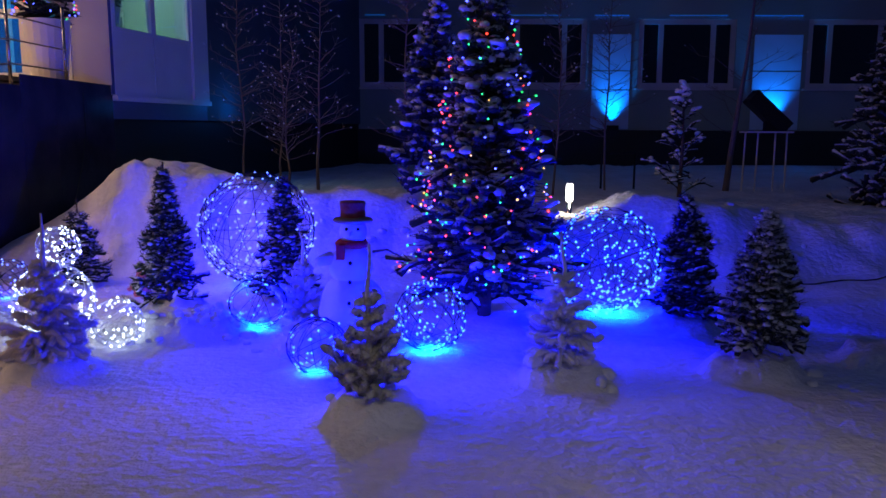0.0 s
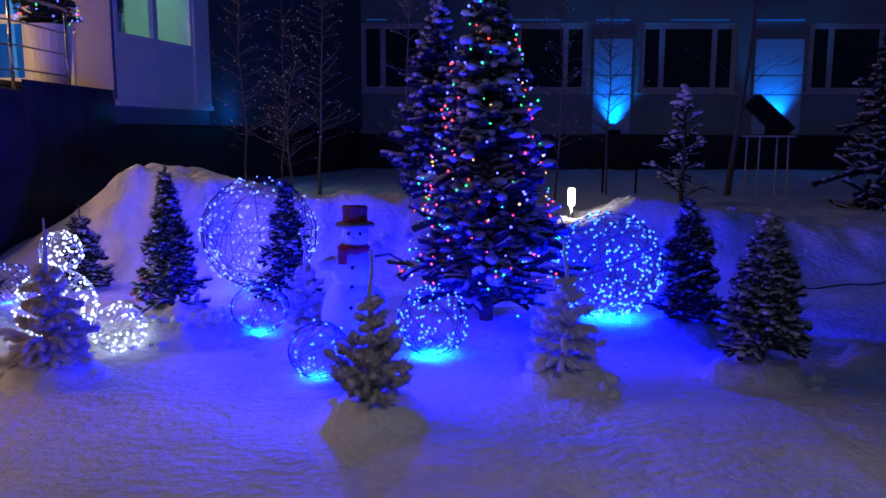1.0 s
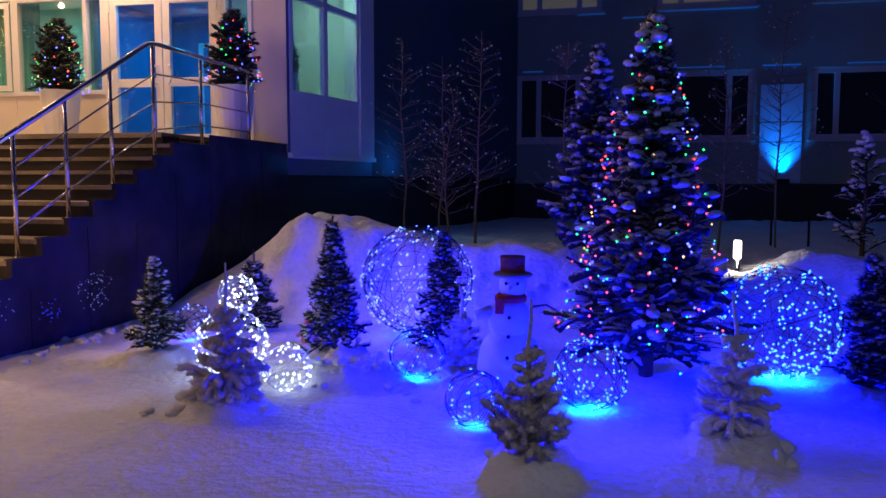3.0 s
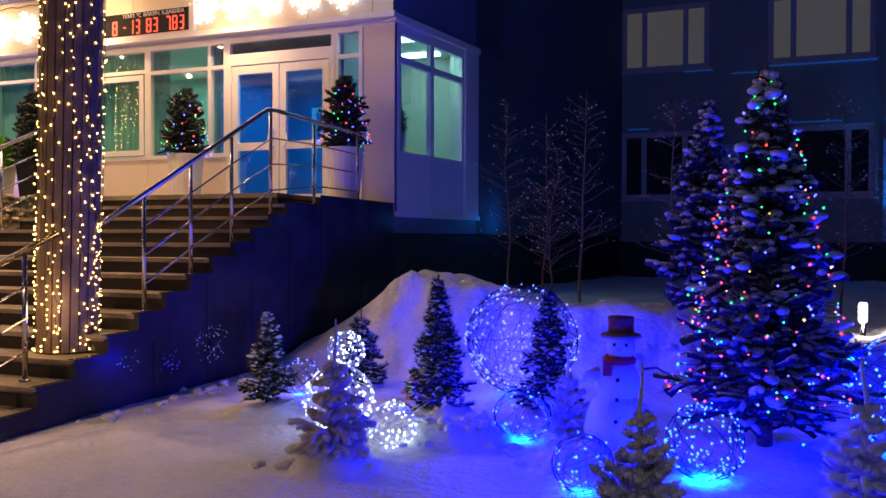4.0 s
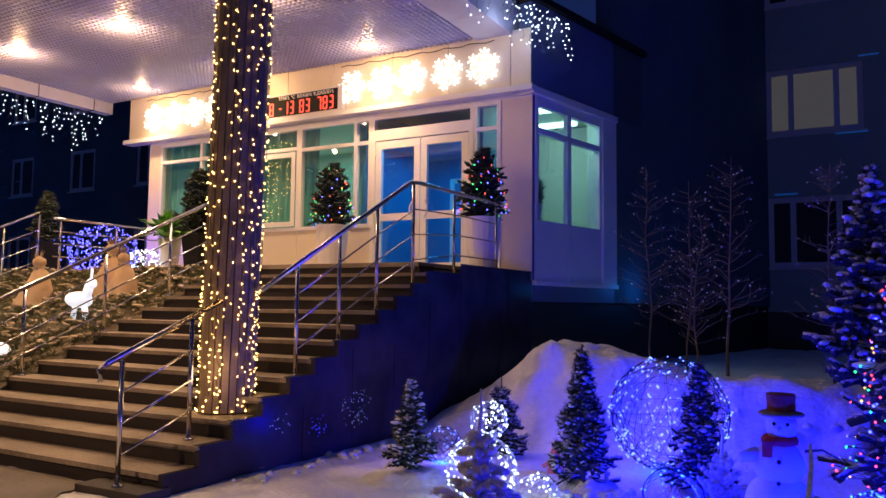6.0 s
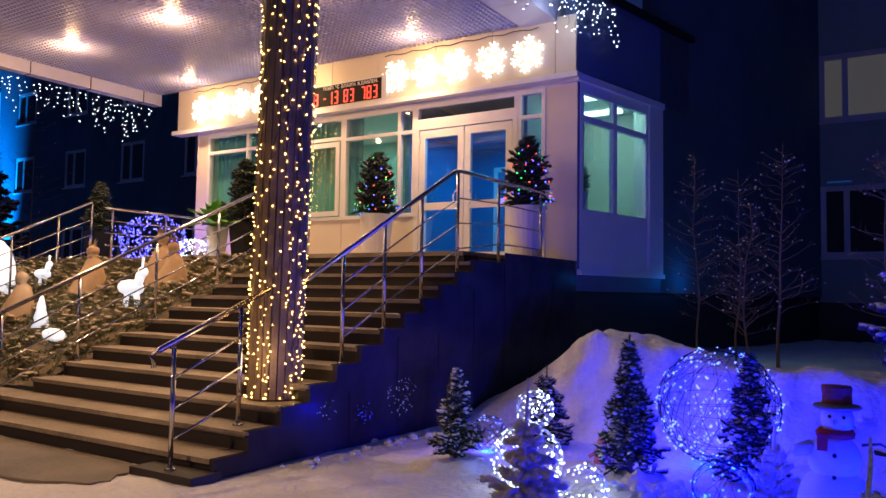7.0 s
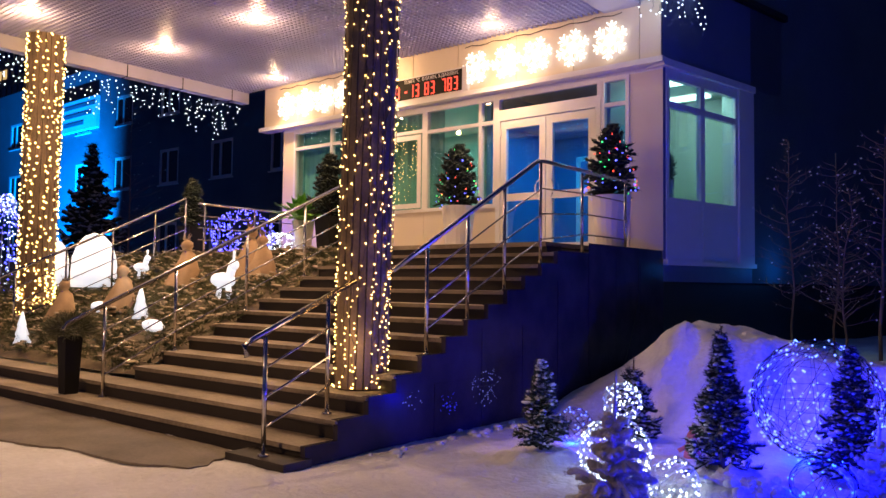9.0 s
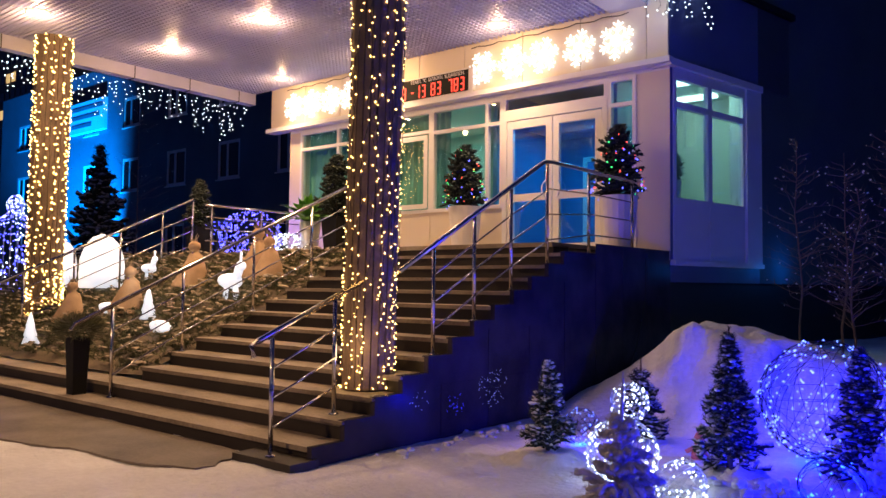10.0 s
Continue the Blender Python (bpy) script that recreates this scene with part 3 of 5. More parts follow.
for x in (-8.2, -11.4, -14.4):
    for y in (6.1, 8.78, 11.65):
        dl = thing("ceiling_lamp", "round warm glowing downlight in the canopy ceiling", "ceiling lamp", (x, y, CZ), "canopy downlights")
        part("ring", Build().lathe([(0.17, -0.012), (0.20, -0.008), (0.20, 0.02), (0.17, 0.02)], (0, 0, 0), 24), WHITE, dl, smooth=True)
        part("lens", Build().lathe([(0.02, -0.05), (0.10, -0.042), (0.165, -0.015), (0.165, 0.02)], (0, 0, 0), 24), LAMPGLOW, dl, smooth=True)
        lamp("downlight", "SPOT", (x, y, CZ - 0.07), WARM, 520, 0.10, aim=(x, y - 0.001, 0), spot=114)
        lamp("lens_glow", "POINT", (x, y, CZ - 0.17), (1.0, 0.56, 0.24), 70 if y < 11 else 36, 0.06)


def column(x, y, z0, z1, r, lean, bulbs, label):
    """A round column of upright wooden slats wound with warm bulbs."""
    col = thing("column", label, "column", (x, y, z0), "canopy columns")
    h = z1 - z0
    part("core", Build().lathe([(r - 0.03, 0), (r - 0.03, h)], (0, 0, 0), 20, m=Matrix.Shear("XY", 4, (lean, 0))), BLACK, col)
    n = 22
    for k in range(n):
        a = 2 * math.pi * k / n
        m = Matrix.Shear("XY", 4, (lean, 0)) @ Matrix.Rotation(a, 4, "Z")
        w = math.pi * r / n - 0.006
        part("slat", Build().box(r - 0.03, -w, 0.02, r + random.uniform(-0.004, 0.006), w, h, m), SLAT, col)
    rnd = random.Random(int(-x * 10))
    bl, wr = Build(), Build()
    for s in range(20):
        a0 = 2 * math.pi * s / 20 + rnd.uniform(-0.1, 0.1)
        pts, z = [], 0.04
        while z < h:
            a = a0 + 0.16 * math.sin(z * 1.7 + s * 2.1) + rnd.uniform(-0.13, 0.13)
            p = (r + 0.018) * math.cos(a) + lean * z, (r + 0.018) * math.sin(a), z
            pts.append(p)
            bl.bead((p[0] + rnd.uniform(-.01, .01), p[1] + rnd.uniform(-.01, .01), p[2]), rnd.uniform(0.55, 0.85) * (0.013 if x > -10 else 0.026))
            z += rnd.uniform(0.07, 0.24) if (z > 1.2 or rnd.random() < 0.3) else rnd.uniform(0.035, 0.08)
        wr.tube(pts, 0.003, 3)
    part("light_string", wr, WIRE_DARK, col, "thin dark cable")
    part("bulb_string", bl, LED_WARM, col, "warm white string bulbs", kind="stuff")
    return col


column(-5.72, 5.83, 0.52, CZ - 0.05, 0.27, 0.022, 1, "slatted wooden canopy column wound with warm string lights")
column(-15.85, 7.0, 0.6, CZ, 0.33, 0.02, 1, "slatted wooden canopy column standing in the planted slope, wound with warm lights")
lamp("string_glow", "POINT", (-5.45, 5.35, 0.95), WARM, 5, 0.15)

# snowflakes on the fascia


def snowflake(x, z, size, turn):
    f = thing("snowflake_light", "glowing white snowflake light on the entrance fascia", "snowflake light", (x, FY - 0.12, z), "fascia snowflakes")
    b = Build()
    for k in range(6):
        a = turn + k * math.pi / 3
        d, p = Vector((math.cos(a), 0, math.sin(a))), Vector((-math.sin(a), 0, math.cos(a)))
        b.tube([d * 0.02, d * size], 0.0135, 6)
        for u, w in ((0.45, 0.30), (0.72, 0.26)):
            for s in (1, -1):
                b.tube([d * size * u, d * size * (u + w * 0.7) + p * s * size * w], 0.0135, 6)
        b.tube([d * size * 0.3, (Vector((math.cos(a + math.pi / 3), 0, math.sin(a + math.pi / 3)))) * size * 0.3], 0.0135, 6)
    part("tube", b, FLAKEGLOW, f)
    part("hub", Build().lathe([(size * 0.14, 0), (size * 0.14, 0.015)], (0, 0.0, 0), 12, m=Matrix.Rotation(radians(-90), 4, "X")), FLAKEGLOW, f)
    part("bracket", Build().tube([(0, 0.04, 0), (0, 0.07, 0)], 0.015, 6), WHITE, f)


for i, x in enumerate((-9.02, -8.30, -7.62, -6.86, -6.12, -14.72, -14.05, -13.40, -12.75, -12.1)):
    snowflake(x, 5.91, 0.34, 0.1 * i)
for x0, x1 in ((-9.3, -5.9), (-15.0, -11.9)):
    cb = Build().tube([(x0 + (x1 - x0) * i / 20, FY - 0.09, 6.36 + 0.02 * math.sin(i * 1.9)) for i in range(21)], 0.008, 5)
    tagged(new("light_cable", cb.mesh("light_cable", WIRE_DARK)), "dark cable sagging along the fascia above the snowflakes", "cable")


def text(words, x, y, z, size, mat, parent, name):
    c = bpy.data.curves.new(name, "FONT")
    c.body, c.size, c.extrude = words, size, 0.004
    c.materials.append(mat)
    ob = new(name, c)
    ob.matrix_basis = pose(x, y, z, 90, 0, 0)
    ob.parent = parent
    return ob


disp = thing("display_board", "electronic weather display with red digits", "display board", (0, 0, 0))
part("case", Build().box(-12.5, FY - 0.16, 5.47, -9.21, FY - 0.061, 5.97), POT, disp)
part("face", Build().box(-12.45, FY - 0.168, 5.505, -9.32, FY - 0.161, 5.935), BLACK, disp)
SEGMENTS = {"0": "abcdef", "1": "bc", "3": "abgcd", "7": "abc", "8": "abcdefg", "-": "g"}


def digit(sign, x, z, w=0.115, h=0.27, t=0.026):
    """One figure of the display, built of upright and level bars."""
    y0, y1, m = FY - 0.174, FY - 0.1685, z + h / 2
    bars = {"a": (x + t, z + h - t, x + w - t, z + h), "g": (x + t, m - t / 2, x + w - t, m + t / 2), "d": (x + t, z, x + w - t, z + t),
            "f": (x, m + 0.006, x + t, z + h - 0.006), "b": (x + w - t, m + 0.006, x + w, z + h - 0.006),
            "e": (x, z + 0.006, x + t, m - 0.006), "c": (x + w - t, z + 0.006, x + w, m - 0.006)}
    b = Build()
    for k in SEGMENTS[sign]:
        p, q, r, u = bars[k]
        b.box(p, y0, q, r, y1, u)
    part("digit", b, DIGIT, disp, "glowing red figure")


for signs, x in (("8", -11.10), ("-13", -10.86), ("83", -10.29), ("783", -9.84)):
    for i, c in enumerate(signs):
        digit(c, x + 0.152 * i, 5.53)
text("\u0422\u0415\u041c\u041f. \u00b0C", -10.86, FY - 0.172, 5.845, 0.10, WHITE, disp, "caption")
text("\u0412\u041b\u0410\u0416\u041d. %", -10.36, FY - 0.172, 5.845, 0.10, WHITE, disp, "caption")
text("\u0414\u0410\u0412\u041b\u0415\u041d.", -9.85, FY - 0.172, 5.845, 0.10, WHITE, disp, "caption")

# ---- main building ----
BY = 24.0


def facade(name, x0, x1, z0, z1, y, holes, mat, label):
    """A wall along x, 0.4 m thick, with openings cut through it."""
    xs = sorted({x0, x1, *[h[0] for h in holes], *[h[1] for h in holes]})
    zs = sorted({z0, z1, *[h[2] for h in holes], *[h[3] for h in holes]})
    b = Build()
    for d, e in zip(zs, zs[1:]):
        run = None
        for a, c in list(zip(xs, xs[1:])) + [(None, None)]:
            open_here = a is None or any(h[0] <= a < h[1] and h[2] <= d < h[3] for h in holes)
            if open_here:
                if run:
                    b.box(run[0], y, d, run[1], y + 0.4, e)
                run = None
            else:
                run = (run[0] if run else a, c)
    w = setting(name, b, mat, label, "wall")
    for i, (a, c, d, e, *bars) in enumerate(holes):
        window("window", a, c, d, e, y + 0.06, bars, (), w, DIMLIT if mat is WALL and 6 < d < 7 and a < 3 else DARKGLASS, WINFRAME, 0.15)
        part("sill", Build().box(a - 0.08, y - 0.06, d - 0.06, c + 0.08, y + 0.1, d - 0.003), WINFRAME, w)
    return w


east = []
for z0, z1 in ((2.80, 4.80), (6.60, 8.52), (10.4, 12.3)):
    for x0, x1 in ((-2.79, -0.30), (1.27, 3.99), (5.53, 8.39), (10.50, 13.3), (15.4, 18.0), (20.2, 22.8)):
        east.append((x0, x1, z0, z1, x0 + 0.66, x1 - 0.66))
facade("wall_north", -3.0, 30.0, 1.55, 15.0, BY, east, WALL, "grey-green panel wall with dark windows")
west = []
for z0, z1 in ((3.0, 4.9), (7.0, 9.0), (10.9, 12.7)):
    for x0 in np.arange(-59.0, -17.0, 4.85):
        west.append((float(x0), float(x0) + 1.9, z0, z1, float(x0) + 0.8))
facade("wall_west", -62.0, -12.0, 1.0, 15.0, BY, west, WALLDARK, "panel wall of the wing, darkened in its colour for shade, with dark windows")
setting("plinth", Build().box(-3.0, BY - 0.05, -0.5, 30, BY + 0.4, 1.55), PLINTH, "near-black plinth of the main building", "plinth")
setting("plinth_west", Build().box(-62, BY - 0.05, -0.5, -12, BY + 0.4, 1.0), PLINTH, "near-black plinth of the wing", "plinth")
far = 11.85
setting("wall_return", skew(Build().box(SL, 0.0, 1.70, far, 0.4, 15.0)), WALLDARK, "return wall beside the entrance, its shade put into the colour", "wall")
setting("plinth_return", skew(Build().box(-0.02, 0.05, -0.5, far, 0.4, 1.70)), PLINTH, "near-black plinth below the return wall", "plinth")
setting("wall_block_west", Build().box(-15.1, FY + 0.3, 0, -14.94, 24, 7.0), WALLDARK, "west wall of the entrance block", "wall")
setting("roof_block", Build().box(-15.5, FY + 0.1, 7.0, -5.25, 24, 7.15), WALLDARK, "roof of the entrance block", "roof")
strip = thing("light_strip", "thin blue light strip along the window heads", "light strip")
for a, c, z in ((-2.6, -2.0, 4.88), (1.6, 3.2, 4.88), (4.2, 5.2, 4.88), (6.4, 8.1, 4.88), (8.9, 10.3, 4.88), (-1.0, -0.2, 6.50), (0.3, 1.0, 6.36), (1.3, 4.0, 6.50), (1.3, 2.2, 8.70), (-0.4, 0.1, 8.62)):
    part("strip", Build().box(a, BY - 0.06, z, c, BY - 0.03, z + 0.03), CYANLINE, strip)
for x0, x1 in ((4.17, 5.30), (8.93, 10.35), (0.0, 1.1), (13.8, 15.0)):
    p = thing("facade_panel", "pale recessed facade panel lit blue from below", "facade panel", kind="structure", group="facade panels")
    for z0, z1 in ((1.58, 2.72), (2.76, 3.28), (3.32, 4.35)):
        part("panel", Build().box(x0, BY - 0.035, z0, x1, BY - 0.001, z1), NICHE, p)
for x in (4.80, 9.55):
    up = thing("uplight", "small blue floodlight at the foot of the wall", "floodlight", (x, BY - 0.24, 1.55), "wall uplights")
    part("housing", Build().box(-0.16, -0.10, 0, 0.16, 0.10, 0.14), BLACK, up)
    part("bracket", Build().box(-0.02, 0.10, 0.02, 0.02, 0.20, 0.06), BLACK, up)
    lamp("uplight_beam", "SPOT", (x, BY - 0.20, 1.74), (0.0, 0.20, 1.0), 560, 0.10, aim=(x, BY - 0.02, 4.0), spot=86)
lamp("west_beam", "SPOT", (-44.5, BY - 2.6, 0.6), (0.0, 0.25, 1.0), 130000, 0.1, aim=(-49.5, BY, 8.0), spot=84)
lamp("corner_beam", "POINT", (-4.05, 15.9, 2.0), (0.0, 0.20, 1.0), 7, 0.03)

sign = thing("wall_sign", "pale sign board with three lines on the wing wall", "sign")
part("board", Build().box(-50.9, BY - 0.20, 11.1, -46.4, BY + 0.02, 13.1), NICHE, sign)
for i, w in enumerate((4.0, 3.6, 2.6)):
    part("line", Build().box(-50.6, BY - 0.22, 12.55 - 0.55 * i, -50.6 + w, BY - 0.201, 12.78 - 0.55 * i), WALLDARK, sign)

# far apartment block
ap = thing("apartment_building", "far brown apartment block with a few lit windows", "apartment building")
part("wall", Build().box(-190, 60, -1, -128, 75, 60), BACKDROP, ap)
for i in range(26):
    for j in range(17):
        x, z = -186 + i * 2.3, 2 + 3.3 * j
        lit = (i * 7 + j * 5) % 17 == 0 or (i, j) in ((15, 11), (14, 9))
        part("window", Build().box(x, 59.9, z, x + 1.5, 59.97, z + 1.7), LITWIN if lit else DARKGLASS, ap)

# ---- conifers ----


def needles(rows, mat, parent, name, kind="stuff"):
    """One mesh of thin tapered blades; rows of (root, tip, half width)."""
    root = np.array([r[0] for r in rows], float)
    tip = np.array([r[1] for r in rows], float)
    w = np.array([r[2] for r in rows], float)[:, None]
    d = tip - root
    s = np.cross(d, np.random.RandomState(3).normal(size=d.shape))
    s /= np.linalg.norm(s, axis=1, keepdims=True) + 1e-9
    v = np.stack([root - s * w, root + s * w, tip], 1).reshape(-1, 3)
    me = bpy.data.meshes.new(name)
    n = len(rows)
    me.from_pydata(v.tolist(), [], np.arange(3 * n).reshape(n, 3).tolist())
    me.materials.append(mat)
    ob = new(name, me)
    ob.parent = parent
    return tagged(ob, kind=kind)


def conifer(at, h, radius, mat, label, seed, boughs=90, droop=0.15, up=0.25, tuft=0.05, per=46, snow=0.35, spire=0.0, low=0.05, blade=0.0035,
            group="", bark=None, lump=0.035, name="fir_tree", dens=0.8, power=0.9, fat=1.6):
    """A fir: trunk, limbs in loose whorls, needles along limbs and side twigs, snow on the upper sides."""
    rnd = random.Random(seed)
    x, y = at[0], at[1]
    z = at[2] if len(at) > 2 else ground_z(x, y) - 0.03
    tree = thing(name, label, "fir tree", (x, y, z), group)
    part("trunk", Build().tube([(0, 0, 0), (0.01 * h, 0, h * 0.5), (0, 0, h)], 0.018 * h + 0.006, 8, 0.005), bark or BARK, tree, smooth=True)
    rows, limbs, caps = [], Build(), Build()
    for i in range(boughs):
        f = low + (1 - low - spire) * ((i + rnd.random()) / boughs) ** 0.85
        z0 = h * f
        g = (f - low) / (1 - low)
        length = radius * max(0.06, (1 - g) ** power) * rnd.uniform(0.55, 1.18)
        a = i * 2.399 + rnd.uniform(-0.9, 0.9)
        rise = up + rnd.uniform(-0.28, 0.34)
        pts = []
        for k in range(5):
            u = k / 4
            q = length * u
            pts.append(Vector((math.cos(a) * q, math.sin(a) * q, z0 + length * (rise * u - droop * u * u * 2) + rnd.uniform(-.008, .008))))
        twigs = [(pts, 1.0)]
        for k in (1, 2, 3):
            for s in (1, -1):
                e = pts[k] + Vector((math.cos(a + s * 0.8), math.sin(a + s * 0.8), rnd.uniform(-0.35, 0.7))) * length * 0.40 * rnd.uniform(0.7, 1.2)
                twigs.append(([pts[k], pts[k].lerp(e, 0.5) + Vector((0, 0, 0.01)), e], 0.6))
        for tw, share in twigs:
            n0 = len(limbs.v)
            th = tuft * (0.34 if share == 1 else 0.30) * fat
            limbs.tube(tw, th * 0.6, 6, th * 0.8)
            for q in range(n0, len(limbs.v)):
                p, c = Vector(limbs.v[q]), tw[(q - n0) // 6]
                limbs.v[q] = tuple(c + (p - c) * (1.0 + 1.1 * noise.noise(p * (1.1 / tuft))))
        for tw, share in twigs:
            for _ in range(int(per * share * dens * (0.35 + length / radius))):
                s = rnd.uniform(0.12, 1) * (len(tw) - 1)
                k = min(int(s), len(tw) - 2)
                p = tw[k].lerp(tw[k + 1], s - k)
                d = (tw[-1] - tw[0]).normalized()
                o = Vector((rnd.gauss(0, 1), rnd.gauss(0, 1), rnd.gauss(0, 1) + 0.2)).normalized()
                rows.append((p, p + (d * 0.55 + o) * tuft * rnd.uniform(0.6, 1.15), blade))
        for tw, share in twigs:
            if rnd.random() < snow * 0.35:
                p = tw[-2].lerp(tw[-1], rnd.uniform(0.3, 0.95))
                rr = lump * rnd.uniform(0.5, 1.25) * (0.5 + share / 2)
                n0 = len(caps.v)
                c, along = p + Vector((0, 0, rr * 0.4)), (tw[-1] - tw[0]).normalized()
                caps.ball(c, rr * 0.75, 7, 5, 0.6, 0.8)
                stretch = rnd.uniform(0.2, 0.9)
                caps.v[n0:] = [tuple(Vector(q) + along * (Vector(q) - c).dot(along) * stretch) for q in caps.v[n0:]]
    for _ in range(int(60 * dens)):
        zt = h * rnd.uniform(1 - max(spire, 0.06), 1.0)
        o = Vector((rnd.gauss(0, 1), rnd.gauss(0, 1), rnd.uniform(0, 1.5))).normalized()
        rows.append((Vector((0, 0, zt)), Vector((0, 0, zt)) + o * tuft * 0.7, blade))
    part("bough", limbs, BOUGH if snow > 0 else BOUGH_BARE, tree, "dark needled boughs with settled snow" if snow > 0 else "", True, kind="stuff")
    needles(rows, mat, tree, "needles")
    if snow > 0 and caps.v:
        part("snow_clumps", caps, SNOWTUFT, tree, "clumps of settled snow", True, "stuff")
    return tree


def flocked_fir(at, h, radius, mat, label, seed, rows=((0.06, 1.0), (0.18, 0.95), (0.30, 0.78), (0.42, 0.62), (0.54, 0.45), (0.64, 0.30)), each=7, up=0.3, thick=0.024, spire=0.72):
    """A small artificial fir of thick flocked fingers, one part a bough, and a bare leading shoot."""
    rnd = random.Random(seed)
    x, y = at
    tree = thing("artificial_fir", label, "fir tree", (x, y, ground_z(x, y) - 0.03), "small artificial firs")
    body = Build().tube([(0, 0, 0), (0, 0, h * 0.4), (rnd.uniform(-.01, .01), 0, h * spire), (rnd.uniform(-.02, .02), 0, h * 0.88), (rnd.uniform(-.02, .02), 0, h)], 0.022, 8, 0.006)
    part("trunk", body, mat, tree, smooth=True)
    fuzz = []
    for zi, (f, g) in enumerate(rows):
        for k in range(max(4, each - zi // 2)):
            a = 2 * math.pi * (k + rnd.uniform(-0.3, 0.3)) / max(4, each - zi // 2) + zi * 0.7
            ln = radius * g * rnd.uniform(0.75, 1.1)
            z0 = h * (f + rnd.uniform(-0.03, 0.03)) * 0.98
            lift = up * rnd.uniform(0.5, 1.4)
            fingers = [(Vector((0, 0, z0)), a, ln, thick)]
            if g > 0.4:
                base = Vector((math.cos(a), math.sin(a), lift * 0.6)) * ln * 0.45 + Vector((0, 0, z0))
                fingers += [(base, a + 0.7, ln * 0.45, thick * 0.8), (base, a - 0.7, ln * 0.45, thick * 0.8)]
            b = Build()
            for o, aa, l2, th in fingers:
                n0 = len(b.v)
                pts = [o + Vector((math.cos(aa) * l2 * u, math.sin(aa) * l2 * u, l2 * (lift * u + 0.12 * math.sin(u * 5 + k)))) for u in (0, 0.2, 0.4, 0.6, 0.8, 0.93, 1.0)]
                b.tube(pts, th, 8, th * 0.75)
                for v in range(n0, len(b.v)):
                    p = Vector(b.v[v])
                    c = pts[min(6, (v - n0) // 8)]
                    b.v[v] = tuple(c + (p - c) * (1 + 0.9 * noise.noise(p * 38 + Vector((seed, 0, 0)))) * (0.55 if (v - n0) // 8 in (0, 6) else 1.0))
                for _ in range(int(900 * l2)):
                    u = rnd.random() * 5.99
                    c = pts[int(u)].lerp(pts[int(u) + 1], u - int(u))
                    w = Vector((rnd.gauss(0, 1), rnd.gauss(0, 1), rnd.gauss(0, 1))).normalized()
                    fuzz.append((c + w * th * 0.7, c + w * th * rnd.uniform(1.2, 1.75), 0.0022))
            part("bough", b, mat, tree, smooth=True)
    needles(fuzz, mat, tree, "fuzz")
    return tree


def lights_on(tree, h, radius, z, count, mats, seed, r=0.012, low=0.1, power=0.9):
    """String bulbs wound round a cone, one mesh for each colour, and the cable."""
    rnd = random.Random(seed)
    sets = [Build() for _ in mats]
    cable, path = Build(), []
    for i in range(count):
        g = (i + rnd.random()) / count
        f = low + (1 - low) * (1 - (1 - g) ** 0.6)
        q = radius * (1 - (f - low) / (1 - low)) ** power * rnd.uniform(0.88, 1.04) + 0.02
        a = g * 40 + rnd.uniform(-3.0, 3.0)
        p = (q * math.cos(a), q * math.sin(a), h * min(0.99, max(0.03, f + rnd.uniform(-0.05, 0.05))))
        path.append(p)
        rnd.choices(sets, (3, 3, 4, 1))[0].bead(p, r * rnd.uniform(0.8, 1.25))
    cable.tube(path, 0.0025, 3)
    part("light_string", cable, WIRE_DARK, tree, "thin dark cable")
    for s, (m, word) in zip(sets, mats):
        if s.v:
            part("bulb_string", s, m, tree, word + " bulbs", kind="stuff")


COLOURS = [(LED_R, "red"), (LED_G, "green"), (LED_B, "blue"), (LED_Y, "yellow")]
big = conifer((0.43, 6.64), 2.98, 0.70, NEEDLE_DARK, "tall snow-laden fir with coloured string lights", 11, boughs=170, droop=0.26, up=0.42, tuft=0.075, per=60, snow=1.0,
              blade=0.005, lump=0.08, low=0.04, spire=0.03, power=0.8)
lights_on(big, 2.98, 0.72, 0, 330, COLOURS, 5, 0.0105, power=0.8)
conifer((-0.05, 8.71), 2.85, 0.62, NEEDLE_DARK, "slim snow-laden fir behind the lit tree", 12, boughs=90, droop=0.1, up=0.4, tuft=0.09, per=40, snow=1.0, blade=0.006, lump=0.07, low=0.2)
flocked_fir((-0.28, 4.26), 0.88, 0.27, NEEDLE_TAN, "small frosted artificial fir with a bare crooked shoot", 21, up=0.5)
flocked_fir((0.87, 4.99), 0.86, 0.29, NEEDLE_WHITE, "small white-flocked artificial fir on a snow mound", 22, up=0.15, each=8)
flocked_fir((-2.46, 5.00), 0.96, 0.32, NEEDLE_FAWN, "small fawn-flocked artificial fir on a snow mound", 23, up=0.10, each=8, thick=0.028)
flocked_fir((-1.05, 6.28), 0.78, 0.24, NEEDLE_WHITE, "small white-flocked artificial fir beside the snowman", 24, up=0.55)
conifer((2.18, 5.12), 0.95, 0.30, NEEDLE, "dense dark green fir dusted with frost on a snow mound", 25, boughs=170, droop=0.12, up=0.15, tuft=0.046, per=60, snow=1.3, blade=0.0035, lump=0.032, low=0.10, power=0.72, group="garden firs")
conifer((2.02, 6.33), 1.00, 0.31, NEEDLE_DARK, "dark green fir with frosted twig tips", 26, boughs=100, droop=0.1, up=0.3, tuft=0.045, per=85, snow=0.9, blade=0.0035, lump=0.034, power=0.7, group="garden firs")
conifer((-2.26, 6.60), 1.24, 0.29, NEEDLE_DARK, "narrow dark green fir with snow on its boughs", 27, boughs=120, droop=0.2, up=0.25, tuft=0.045, per=85, snow=0.8, blade=0.0035, lump=0.034, spire=0.07, group="garden firs")
